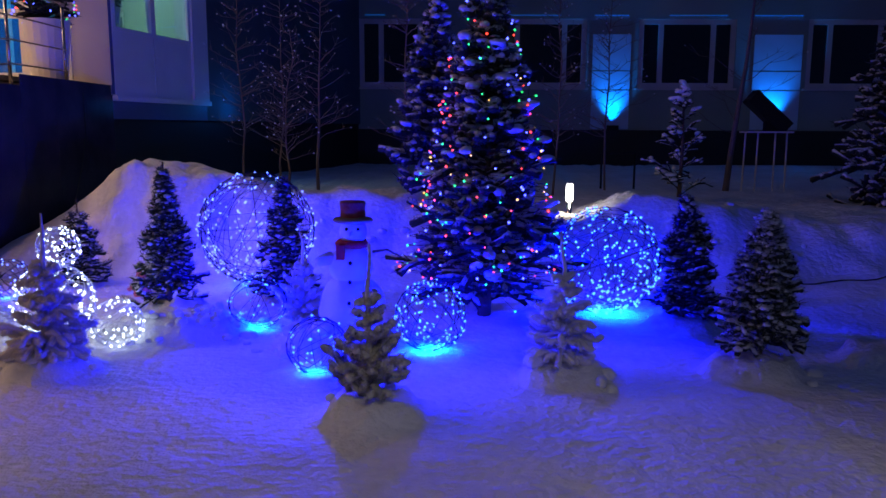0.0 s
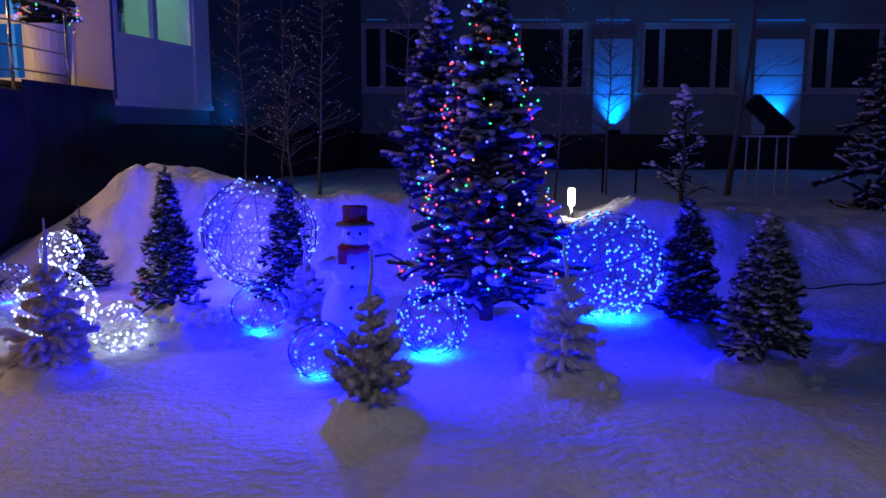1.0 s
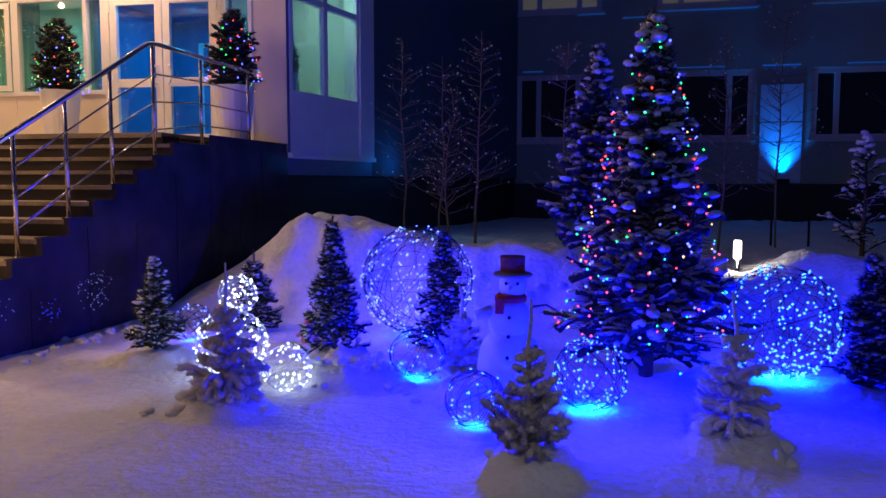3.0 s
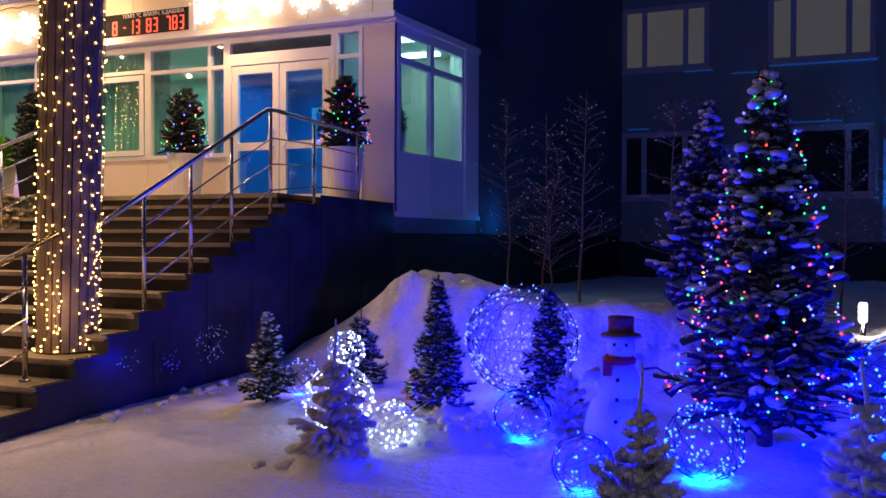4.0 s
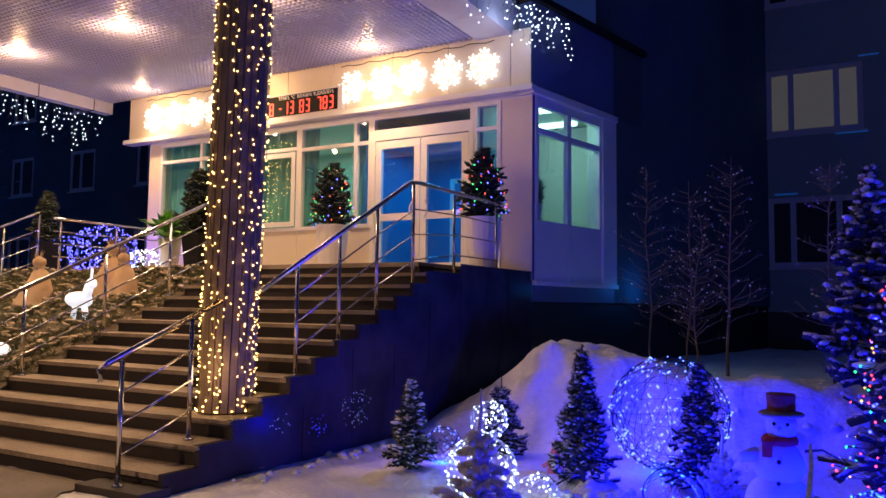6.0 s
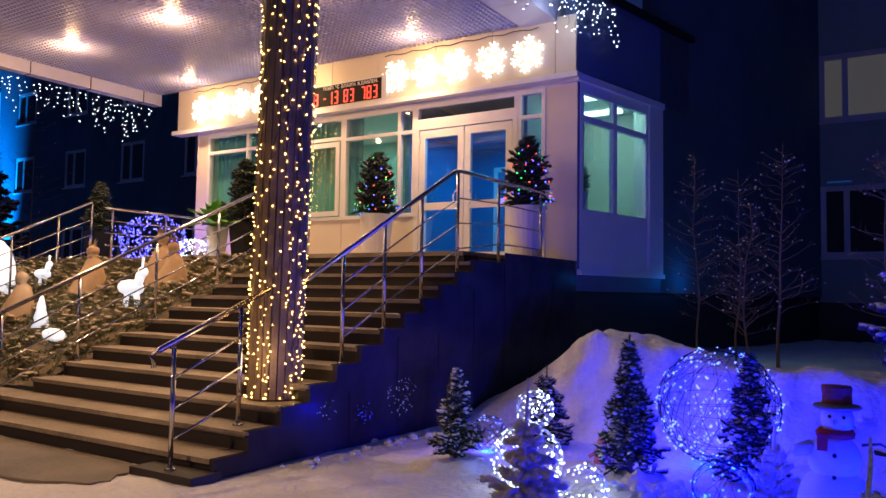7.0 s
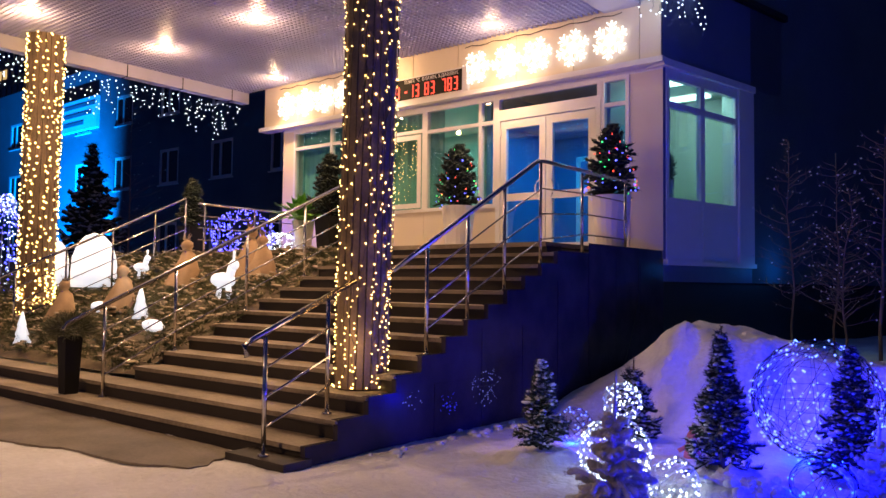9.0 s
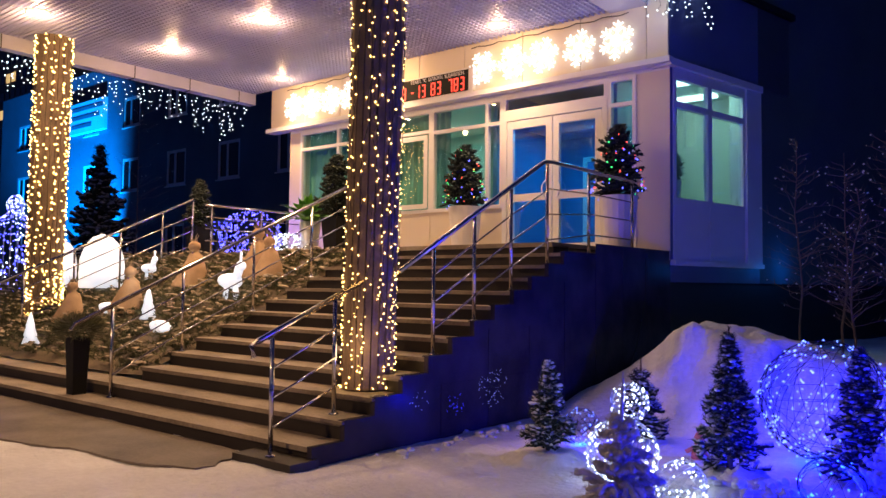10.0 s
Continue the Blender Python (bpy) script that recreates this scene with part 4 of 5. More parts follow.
conifer((-1.40, 7.22), 1.14, 0.31, NEEDLE_DARK, "narrow dark fir beside the large light ball", 28, boughs=95, droop=0.2, up=0.22, tuft=0.045, per=85, snow=0.7, blade=0.0035, lump=0.038, power=0.75, group="garden firs")
conifer((-3.62, 7.84), 0.90, 0.30, NEEDLE_DARK, "small dark fir with a bare spire beside the snow bank", 29, boughs=60, droop=0.2, up=0.25, tuft=0.045, per=85, snow=0.6, spire=0.18, blade=0.0035, lump=0.034, group="garden firs")
conifer((-3.84, 6.31), 0.84, 0.29, NEEDLE_DARK, "dark green fir with snowy tips by the granite wall", 30, boughs=90, droop=0.08, up=0.25, tuft=0.042, per=85, snow=0.9, blade=0.0035, lump=0.034, group="garden firs")
conifer((3.45, 5.29), 0.75, 0.30, NEEDLE, "dark green fir at the end of the row", 31, boughs=80, droop=0.08, up=0.25, tuft=0.042, per=50, snow=0.3, blade=0.0035, lump=0.026, group="garden firs")
conifer((6.60, 11.8, 0.2), 3.5, 1.05, NEEDLE_DARK, "large dark fir with snow on its boughs near the wall", 32, boughs=110, droop=0.25, tuft=0.10, per=40, snow=0.35, blade=0.007, lump=0.07)
conifer((3.52, 11.9, 0.42), 1.85, 0.60, NEEDLE_DARK, "sparse young pine with snow tufts", 33, boughs=26, droop=0.0, up=0.6, tuft=0.08, per=14, snow=1.5, blade=0.005, lump=0.07, name="pine_sapling", dens=0.5, fat=0.8)
conifer((-30.0, 15.3, 0.0), 7.0, 2.1, NEEDLE_DARK, "large dark fir in front of the blue-lit wing", 34, boughs=120, droop=0.2, tuft=0.22, per=34, snow=0.1, blade=0.014, lump=0.1)

# bare frosted saplings


def sapling(at, h, label, seed, lean=0.0, r=0.022, mat=None, twigs=64, spread=0.26):
    rnd = random.Random(seed)
    t = thing("birch_sapling", label, "bare tree", at, "bare saplings")
    pts = [Vector((lean * k / 6 + rnd.uniform(-.05, .05), rnd.uniform(-.05, .05), h * k / 6)) for k in range(7)]
    part("trunk", Build().tube(pts, r, 7, 0.005), mat or BIRCH, t, smooth=True)
    b, tip = Build(), Build()
    for i in range(twigs):
        s = rnd.uniform(1.4, 5.9)
        k = int(s)
        p = pts[k].lerp(pts[min(k + 1, 6)], s - k)
        a, ln = rnd.uniform(0, 6.28), h * spread * rnd.uniform(0.4, 1.0) * (1.15 - s / 7)
        q = [p]
        for j in range(4):
            a += rnd.uniform(-0.35, 0.35)
            q.append(q[-1] + Vector((math.cos(a), math.sin(a), rnd.uniform(0.05, 0.8))) * ln / 4)
        b.tube(q, 0.008, 4, 0.002)
        for j in (2, 3):
            c = a + rnd.choice((-0.9, 0.9))
            b.tube([q[j], q[j] + Vector((math.cos(c), math.sin(c), 0.5)) * ln * 0.35], 0.004, 3, 0.0015)
        if rnd.random() < 0.9:
            tip.ball(q[-1], rnd.uniform(0.008, 0.018), 6, 4, 0.8, 0.5)
            b.tube([q[3], q[3].lerp(q[4], 0.5) + Vector((rnd.uniform(-.07, .07), rnd.uniform(-.07, .07), 0.10))], 0.004, 3, 0.0015)
    part("twig", b, mat or BIRCH, t, kind="stuff")
    part("frost", tip, SNOWTUFT, t, "tufts of frost", True, "stuff")


sapling((-2.10, 13.0, 0.45), 3.6, "slender bare sapling with frosted twigs", 41, 0.05, 0.03)
sapling((-2.82, 13.4, 0.45), 3.3, "slender bare sapling with frosted twigs", 42, 0.1)
sapling((-3.30, 13.0, 0.45), 3.5, "slender bare sapling with frosted twigs", 43, -0.08)
sapling((-2.45, 12.2, 0.45), 2.6, "slender bare sapling with frosted twigs", 44, 0.1)
sapling((4.94, 14.0, 0.4), 4.6, "taller bare birch with pale brown trunk", 45, 0.45, 0.06, None, 30, 0.35)
sapling((2.76, 14.0, 0.3), 4.2, "thin bare sapling before the blue panel", 46, 0.1, 0.022)
sapling((-0.55, 12.0, 0.45), 3.2, "thin bare sapling behind the snow bank", 47, 0.0)
sapling((1.75, 13.0, 0.45), 3.3, "thin bare sapling behind the lit fir", 48, 0.1)
sapling((-26.5, 15.0, 0.0), 8.0, "bare birch beside the wing", 49, -0.2, 0.05)

# ---- light balls ----


def light_ball(at, r, count, bulb, wire, label, seed, squash=1.0, wires=14, bead=0.011, group="light balls", tilt=0.0, z=None, name="light_ball", power=0.0, color=BLUE, cyan=0.0):
    rnd = random.Random(seed)
    x, y = at
    z = (ground_z(x, y) - 0.02 if z is None else z) + r * squash
    t = thing(name, label, "light ball", (x, y, z), group)
    cage, bl = [], Build()
    for k in range(wires):
        n = Vector((rnd.gauss(0, 1), rnd.gauss(0, 1), rnd.gauss(0, 0.8))).normalized()
        u = n.orthogonal().normalized()
        v = n.cross(u)
        pts = [((u * math.cos(a) + v * math.sin(a)) * r * rnd.uniform(0.97, 1.0)) for a in [2 * math.pi * i / 22 for i in range(23)]]
        cage.append(Build().tube([(p.x, p.y, p.z * squash) for p in pts], 0.0016 + r * 0.0016, 4))
    for i in range(count):
        n = Vector((rnd.gauss(0, 1), rnd.gauss(0, 1), rnd.gauss(0, 1))).normalized() * r * rnd.uniform(0.92, 1.03)
        if rnd.random() < 0.25:
            n.z = -abs(n.z)
        bl.bead((n.x, n.y, n.z * squash), bead * rnd.uniform(0.75, 1.25))
    for b in cage:
        part("wire", b, wire, t)
    part("bulb_string", bl, bulb, t, "small glowing bulbs", kind="stuff")
    if power:
        lamp("ball_light", "POINT", (x, y, z + r * squash * 0.2), color, power, 0.03)
    if cyan:
        lamp("ball_foot_light", "SPOT", (x, y - r * 0.2, z - r * squash * 0.3), CYAN, cyan, r * 0.2, aim=(x, y - r * 0.25, z - 2), spot=125)
    return t


light_ball((-1.84, 7.97), 0.585, 380, LED_SOFT, WIRE_BLUE, "large open wire ball wound with blue-white lights", 51, 0.98, 30, 0.011, power=165, cyan=16)
light_ball((1.48, 6.82), 0.47, 330, LED_BLUE, WIRE_BLUE, "wire ball densely wound with bright blue lights", 52, 1.0, 26, 0.012, power=270, cyan=70)
light_ball((0.01, 5.58), 0.26, 150, LED_BLUE, WIRE_BLUE, "wire ball with bright blue lights beneath the fir", 53, 1.0, 18, 0.009, power=150, cyan=45)
light_ball((-0.71, 5.03), 0.20, 42, LED_BLUE, WIRE_BLUE, "small wire ball with blue lights in the snow", 54, 0.95, 12, 0.009, power=100, cyan=9)
light_ball((-1.38, 6.15), 0.23, 50, LED_BLUE, WIRE_BLUE, "small wire ball with blue lights by the flocked fir", 55, 0.9, 12, 0.009, power=105, cyan=16)
light_ball((-2.28, 5.62), 0.19, 60, LED_WHITE, WIRE_WHITE, "small white wire ball with white lights", 56, 0.95, 16, 0.009, power=1.0, color=(0.70, 0.8, 1.0))
light_ball((-3.95, 7.16), 0.19, 60, LED_SOFT, WIRE_BLUE, "small blue light ball by the granite wall", 57, 1.0, 12, 0.009, power=20, cyan=6)
ws = light_ball((-2.94, 6.02), 0.30, 190, LED_WHITE, WIRE_WHITE, "wire snowman of two white light balls", 58, 0.95, 22, 0.009, name="wire_snowman", group="wire figures", power=5, color=(0.65, 0.82, 1.0), z=-0.05)
rnd = random.Random(59)
b, bl = Build(), Build()
for k in range(12):
    n = Vector((rnd.gauss(0, 1), rnd.gauss(0, 1), rnd.gauss(0, 1))).normalized()
    u = n.orthogonal().normalized()
    v = n.cross(u)
    part("wire", Build().tube([(u * math.cos(a) + v * math.sin(a)) * 0.16 + Vector((0.06, 0.0, 0.42)) for a in [2 * math.pi * i / 18 for i in range(19)]], 0.003, 4), WIRE_WHITE, ws)
for i in range(85):
    n = Vector((rnd.gauss(0, 1), rnd.gauss(0, 1), rnd.gauss(0, 1))).normalized() * 0.16
    bl.bead((n.x + 0.06, n.y, n.z + 0.42), 0.009)
part("bulb_string", bl, LED_WHITE, ws, "small glowing bulbs", kind="stuff")

# ---- snowman and small figures ----
sx, sy = -0.60, 5.90
man = thing("snowman", "snowman with red hat and red scarf", "snowman", (sx, sy, ground_z(sx, sy) - 0.03))
man.scale = (0.90, 0.90, 0.96)
part("lower_ball", Build().ball((0, 0, 0.27), 0.27, 28, 16, 0.95, 0.12), SNOWMANW, man, smooth=True)
part("middle_ball", Build().ball((0, 0, 0.60), 0.18, 28, 16, 0.95, 0.12), SNOWMANW, man, smooth=True)
part("head", Build().ball((0.02, 0, 0.86), 0.115, 24, 14, 1.0, 0.1), SNOWMANW, man, smooth=True)
part("scarf", Build().lathe([(0.10, 0.735), (0.135, 0.745), (0.14, 0.775), (0.12, 0.80), (0.09, 0.80)], (0.01, 0, 0), 24, 0.2), SCARF, man, "red knitted scarf", True)
part("scarf_end", Build().box(-0.10, -0.165, 0.66, -0.03, -0.135, 0.77), SCARF, man, "red knitted scarf")
hat = part("hat", Build().lathe([(0.098, 0.955), (0.10, 0.97), (0.10, 1.03), (0.106, 1.085), (0.10, 1.097), (0.01, 1.10)], (0.02, 0, 0), 24, 0.1), RED, man, "red hat dusted with snow", True)
part("brim", Build().lathe([(0.09, 0.942), (0.15, 0.936), (0.165, 0.950), (0.15, 0.966), (0.10, 0.974)], (0.02, 0, 0), 24, 0.1), STRAW, hat, smooth=True)
for dx, dz in ((-0.04, 0.89), (0.055, 0.89)):
    part("eye", Build().ball((0.02 + dx, -0.105, dz), 0.013, 8, 6), BLACK, man)
part("nose", Build().tube([(0.02, -0.10, 0.86), (0.01, -0.17, 0.845)], 0.018, 8, 0.004), SNOWMANW, man)
for z, q in ((0.64, -0.195), (0.50, -0.235), (0.35, -0.295)):
    part("button", Build().ball((0.02, q, z), 0.016, 8, 6), BLACK, man)
part("arm", Build().tube([(-0.15, -0.05, 0.66), (-0.24, -0.10, 0.64), (-0.27, -0.12, 0.62)], 0.055, 10, 0.03), SNOWMANW, man, smooth=True)
part("arm", Build().tube([(0.18, 0, 0.70), (0.30, 0.0, 0.72), (0.42, 0.02, 0.66)], 0.012, 6, 0.006), BARK, man)
fig = Build().lathe([(0.12, 0), (0.11, 0.08), (0.07, 0.2), (0.055, 0.26), (0.07, 0.31), (0.05, 0.38), (0.01, 0.44)], (0, 0, 0), 16, 0.15)
fig.tube([(0, 0, 0.22), (-0.16, -0.06, 0.10)], 0.03, 8)
ob = tagged(new("garden_figure", fig.mesh("garden_figure", PINK, True)), "small pink and red garden figure in the snow", "garden figure")
ob.location = (-2.78, 7.30, ground_z(-2.78, 7.30) - 0.01)
ob.scale = (0.72, 0.72, 0.62)

# bollard lamp, floodlight on its stand, trestles
bo = thing("bollard_light", "bollard lamp with a glowing white lens", "bollard lamp", (1.61, 10.0, 0.11))
part("post", Build().lathe([(0.035, 0), (0.035, 0.57)], (0, 0, 0), 12), STEEL, bo, smooth=True)
part("lens", Build().lathe([(0.04, 0.56), (0.046, 0.57), (0.046, 0.76), (0.036, 0.78)], (0, 0, 0), 14), BOLGLOW, bo, smooth=True)
lamp("bollard_glow", "POINT", (1.61, 9.90, 0.76), (1.0, 0.86, 0.66), 7, 0.06)
fl = thing("floodlight_stand", "black floodlight tilted on a thin steel stand", "floodlight", (5.58, 14.0, 0.25))
m = Matrix.Translation((0, 0, 1.62)) @ Matrix.Rotation(radians(42), 4, "Y")
part("head", Build().box(-0.42, -0.15, -0.13, 0.42, 0.15, 0.13, m), BLACK, fl)
part("yoke", Build().box(-0.05, -0.05, 1.30, 0.05, 0.05, 1.50), BLACK, fl)
part("table", Build().box(-0.4, -0.2, 1.27, 0.4, 0.2, 1.30), WINFRAME, fl)
for x in (-0.36, -0.14, 0.16, 0.36):
    part("leg", Build().tube([(x * 1.05, 0, 0), (x, 0, 1.28)], 0.016, 6), WINFRAME, fl)
tr = thing("trestle", "dark metal trestle standing against the plinth", "trestle", (3.1, 14.4, 0.3))
for x in (-0.3, 0.3):
    part("leg", Build().tube([(x, 0, 0), (x, 0, 0.85)], 0.02, 6), BLACK, tr)
part("top_bar", Build().tube([(-0.32, 0, 0.85), (0.32, 0, 0.85)], 0.02, 6), BLACK, tr)

# a loose cable in the snow
cab = Build().tube([(3.3 + 0.12 * i, 8.0 + 0.05 * math.sin(i) + 0.03 * i, ground_z(3.3 + 0.12 * i, 8.0 + 0.05 * math.sin(i) + 0.03 * i) + 0.008) for i in range(22)], 0.008, 5)
tagged(new("power_cable", cab.mesh("power_cable", WIRE_DARK)), "dark power cable lying on the snow", "cable")

# ---- planted slope ----
b = Build()
nx, ny = 60, 24
v = []
for j in range(ny + 1):
    for i in range(nx + 1):
        x, y = -26 + (LX + 26) * i / nx, 5.45 + 4.1 * j / ny
        v.append((x, y, slope_z(y) + 0.06 * noise.noise((x * 1.5, y * 1.5, 0)) - 0.03))
b.add(v, [(j * (nx + 1) + i, j * (nx + 1) + i + 1, (j + 1) * (nx + 1) + i + 1, (j + 1) * (nx + 1) + i) for j in range(ny) for i in range(nx)])
setting("slope", b, EARTH, "snowy planted slope beside the stairs", "slope", True)
rows, caps = [], Build()
rnd = random.Random(71)
for i in range(2500):
    x, y = rnd.uniform(-20, LX - 0.05), rnd.uniform(5.5, 9.5)
    p = Vector((x, y, slope_z(y) + 0.01))
    a = rnd.uniform(0, 6.28)
    d = Vector((math.cos(a), math.sin(a), 0.25)) * rnd.uniform(0.15, 0.34)
    for _ in range(40):
        q = p + d * rnd.random()
        o = Vector((rnd.gauss(0, 1), rnd.gauss(0, 1), rnd.gauss(0.5, 1))).normalized()
        rows.append((q, q + (d.normalized() * 0.6 + o) * 0.08, 0.006))
    for _ in range(rnd.choice((0, 0, 1, 1, 2))):
        q = p + d * rnd.uniform(0.2, 1.1) + Vector((rnd.gauss(0, .03), rnd.gauss(0, .03), 0.05))
        n0, rr = len(caps.v), rnd.uniform(0.014, 0.038)
        caps.ball(q, rr, 7, 5, 0.5, 1.1)
        along, st = d.normalized(), rnd.uniform(0.3, 1.6)
        caps.v[n0:] = [tuple(Vector(w) + along * (Vector(w) - q).dot(along) * st) for w in caps.v[n0:]]
bed = thing("fir_twigs", "fir twigs dusted with snow covering the slope", "fir twigs")
needles(rows, FIR, bed, "needles")
part("snow_clumps", caps, TANSNOW, bed, "clumps of dusty snow", True, "stuff")


def sack_figure(x, y, h, label):
    z = slope_z(y) - 0.03
    f = Build().lathe([(0.27, 0), (0.27, 0.03), (0.20, 0.28), (0.11, 0.60), (0.055, 0.70), (0.085, 0.77), (0.08, 0.85), (0.02, 0.91)], (0, 0, 0), 18, 0.5)
    f.v = [(a * h * 1.3, c * h * 1.3, e * h) for a, c, e in f.v]
    t = thing("sheaf_figure", label, "burlap figure", (x, y, z), "burlap figures")
    part("cloth", f, CLOTH, t, smooth=True)
    part("tie", Build().lathe([(0.075 * h, 0.64 * h), (0.09 * h, 0.68 * h), (0.075 * h, 0.72 * h)], (0, 0, 0), 14), STRAW, t, smooth=True)
    part("ribbon", Build().tube([(0.06 * h, -0.06 * h, 0.68 * h), (0.10 * h, -0.11 * h, 0.50 * h), (0.15 * h, -0.15 * h, 0.28 * h), (0.19 * h, -0.18 * h, 0.08 * h)], 0.022 * h, 6, 0.035 * h), RIBBON, t, "purple ribbon", True)
    tuft = Build()
    r2 = random.Random(int(x * 10))
    for _ in range(20):
        a = r2.uniform(0, 6.28)
        tuft.tube([(0, 0, 0.85 * h), (0.09 * h * math.cos(a), 0.09 * h * math.sin(a), h * r2.uniform(0.92, 1.05))], 0.008, 4, 0.003)
    part("straw_tuft", tuft, STRAW, t)


for x, y, h in ((-13.74, 6.56, 0.82), (-12.69, 7.05, 0.88), (-12.34, 8.07, 0.92), (-11.04, 8.48, 0.95), (-10.50, 8.30, 0.85)):
    sack_figure(x, y, h, "burlap-wrapped straw figure tied with purple ribbon on the slope")


def lit_figure(name, x, y, b, label, z=None, w=0.0):
    ob = tagged(new(name, b.mesh(name, WHITEGLOW, True)), label, "light figure", "white light figures")
    ob.location = (x, y, slope_z(y) if z is None else z)
    ob.scale = (1 + w, 1 + w, 1 + w)


cone = Build().lathe([(0.14, 0), (0.09, 0.12), (0.11, 0.14), (0.06, 0.28), (0.07, 0.30), (0.01, 0.52)], (0, 0, 0), 12, 0.2)
lit_figure("light_tree", -11.67, 6.82, cone, "small glowing white tree figure on the slope")
lit_figure("light_tree", -13.55, 5.80, cone, "small glowing white tree figure on the slope")
deer = Build().ball((0, 0, 0.22), 0.15, 12, 8, 0.6, 0.3)
deer.tube([(0.10, 0, 0.24), (0.16, 0, 0.38)], 0.05, 8).ball((0.19, 0, 0.40), 0.06, 8, 6)
for dx in (-0.09, -0.05, 0.05, 0.10):
    deer.tube([(dx, 0.03 if dx > 0 else -0.03, 0.0), (dx, 0, 0.2)], 0.018, 6)
deer.tube([(0.18, 0, 0.44), (0.14, 0.04, 0.56)], 0.012, 5).tube([(0.18, 0, 0.44), (0.24, -0.04, 0.56)], 0.012, 5)
lit_figure("light_deer", -14.2, 8.3, deer, "small glowing white deer figure on the slope")
lit_figure("light_deer", -10.53, 7.58, deer, "small glowing white deer figure by the stairs", None, 0.35)
rock = Build().ball((0, 0, 0.10), 0.16, 12, 8, 0.6, 0.6)
lit_figure("light_mound", -10.68, 6.44, rock, "small glowing white mound figure on the slope")
lit_figure("light_mound", -13.16, 6.92, rock, "small glowing white mound figure on the slope")
dome = Build().lathe([(0.42, 0), (0.44, 0.3), (0.41, 0.6), (0.33, 0.85), (0.19, 1.02), (0.02, 1.09)], (0, 0, 0), 24, 0.05)
lit_figure("light_dome", -15.3, 7.9, dome, "large glowing white dome beyond the railing")
lit_figure("light_dome", -17.0, 7.9, Build().lathe([(0.27, 0), (0.28, 0.5), (0.23, 0.8), (0.13, 0.95), (0.02, 1.0)], (0, 0, 0), 20, 0.05), "smaller glowing white dome beside the column")
lamp("figure_glow", "POINT", (-12.2, 7.0, 1.9), (0.9, 0.93, 1.0), 5, 0.2)

# lantern-like figure of lights
tw = thing("light_tower", "tall angel-like frame wound with blue and white lights", "light figure", (-19.6, 7.95, 1.2))
rnd = random.Random(81)
b, b1, b2 = Build(), Build(), Build()
prof_t = [(0.62, 0.0), (0.60, 1.6), (0.25, 1.95), (0.16, 2.05), (0.2, 2.25), (0.08, 2.45)]
for k in range(12):
    a = 2 * math.pi * k / 12
    b.tube([(r * math.cos(a), r * math.sin(a), z) for r, z in prof_t], 0.008, 4)
for i in range(620):
    z = rnd.uniform(0, 2.45)
    r = float(np.interp(z, [p[1] for p in prof_t], [p[0] for p in prof_t]))
    a = rnd.uniform(0, 6.28)
    (b1 if rnd.random() < 0.6 else b2).bead((r * math.cos(a), r * math.sin(a), z), rnd.uniform(0.014, 0.022))
part("frame", b, WIRE_WHITE, tw)
part("bulb_string", b1, LED_VIOLET, tw, "blue bulbs", kind="stuff")
part("bulb_string", b2, LED_WHITE, tw, "white bulbs", kind="stuff")

# light bushes on the porch's end
for x, y, r, n, mt, pw in ((-15.0, 11.3, 0.74, 430, LED_VIOLET, 40), (-16.3, 11.4, 0.62, 220, LED_VIOLET, 0), (-13.2, 10.9, 0.38, 280, LED_WHITE, 0)):
    light_ball((x, y), r, n, mt, WIRE_BLUE if mt is LED_VIOLET else WIRE_WHITE, "dome-shaped wire bush with %s lights at the porch's end" % ("blue" if mt is LED_VIOLET else "white"), int(-x * 7), 0.85, 16, 0.016,
               group="light bushes", z=2.05, name="light_bush", power=pw, color=(0.14, 0.05, 1.0))


# ---- planters on the porch ----
def planter(x, y, label, lit, z=RISE * 13, h=0.88, tree_h=1.24, tr=0.42, pot_mat=None, seed=1, w0=0.24, w1=0.32):
    p = thing("planter", "tall %s planter on the porch" % ("white tapered" if pot_mat is None else "black"), "planter", (x, y, z), "porch planters")
    part("pot", Build().lathe([(w0, 0), (w1, h - 0.02), (w1, h), (w1 - 0.03, h), (w1 - 0.04, h - 0.06), (0.01, h - 0.06)], (0, 0, 0), 4 if pot_mat else 20, m=Matrix.Rotation(radians(45), 4, "Z")), pot_mat or POT, p)
    t = conifer((x, y, z + h - 0.08), tree_h, tr, NEEDLE_DARK, label, seed, boughs=120, droop=0.02, up=0.45, tuft=0.06, per=46, snow=0.0, blade=0.006, low=0.02, power=0.50, name="potted_fir")
    if lit:
        lights_on(t, tree_h, tr * 1.02, 0, 75, COLOURS, seed, 0.015, low=0.06, power=0.50)


planter(-5.82, 11.75, "cone-shaped fir with coloured string lights in a white planter", True, seed=91)
planter(-9.0, 11.75, "cone-shaped fir with coloured string lights in a white planter", True, seed=92)
planter(-11.75, 11.0, "dark cone-shaped fir in a black planter", False, pot_mat=BLACK, seed=93, h=0.75, tree_h=1.35)
planter(-15.1, 10.0, "slender dark fir in a black planter at the ramp's head", False, pot_mat=BLACK, seed=94, h=0.62, tree_h=1.10, tr=0.30)
rows = []
rnd = random.Random(95)
lf = thing("broadleaf_plant", "bright green broad-leaved plant in a pot on the porch", "potted plant", (-12.9, 11.3, 2.22))
part("pot", Build().lathe([(0.17, 0), (0.24, 0.74), (0.21, 0.74), (0.20, 0.68), (0.01, 0.68)], (0, 0, 0), 16), POT, lf, smooth=True)
lv = Build()
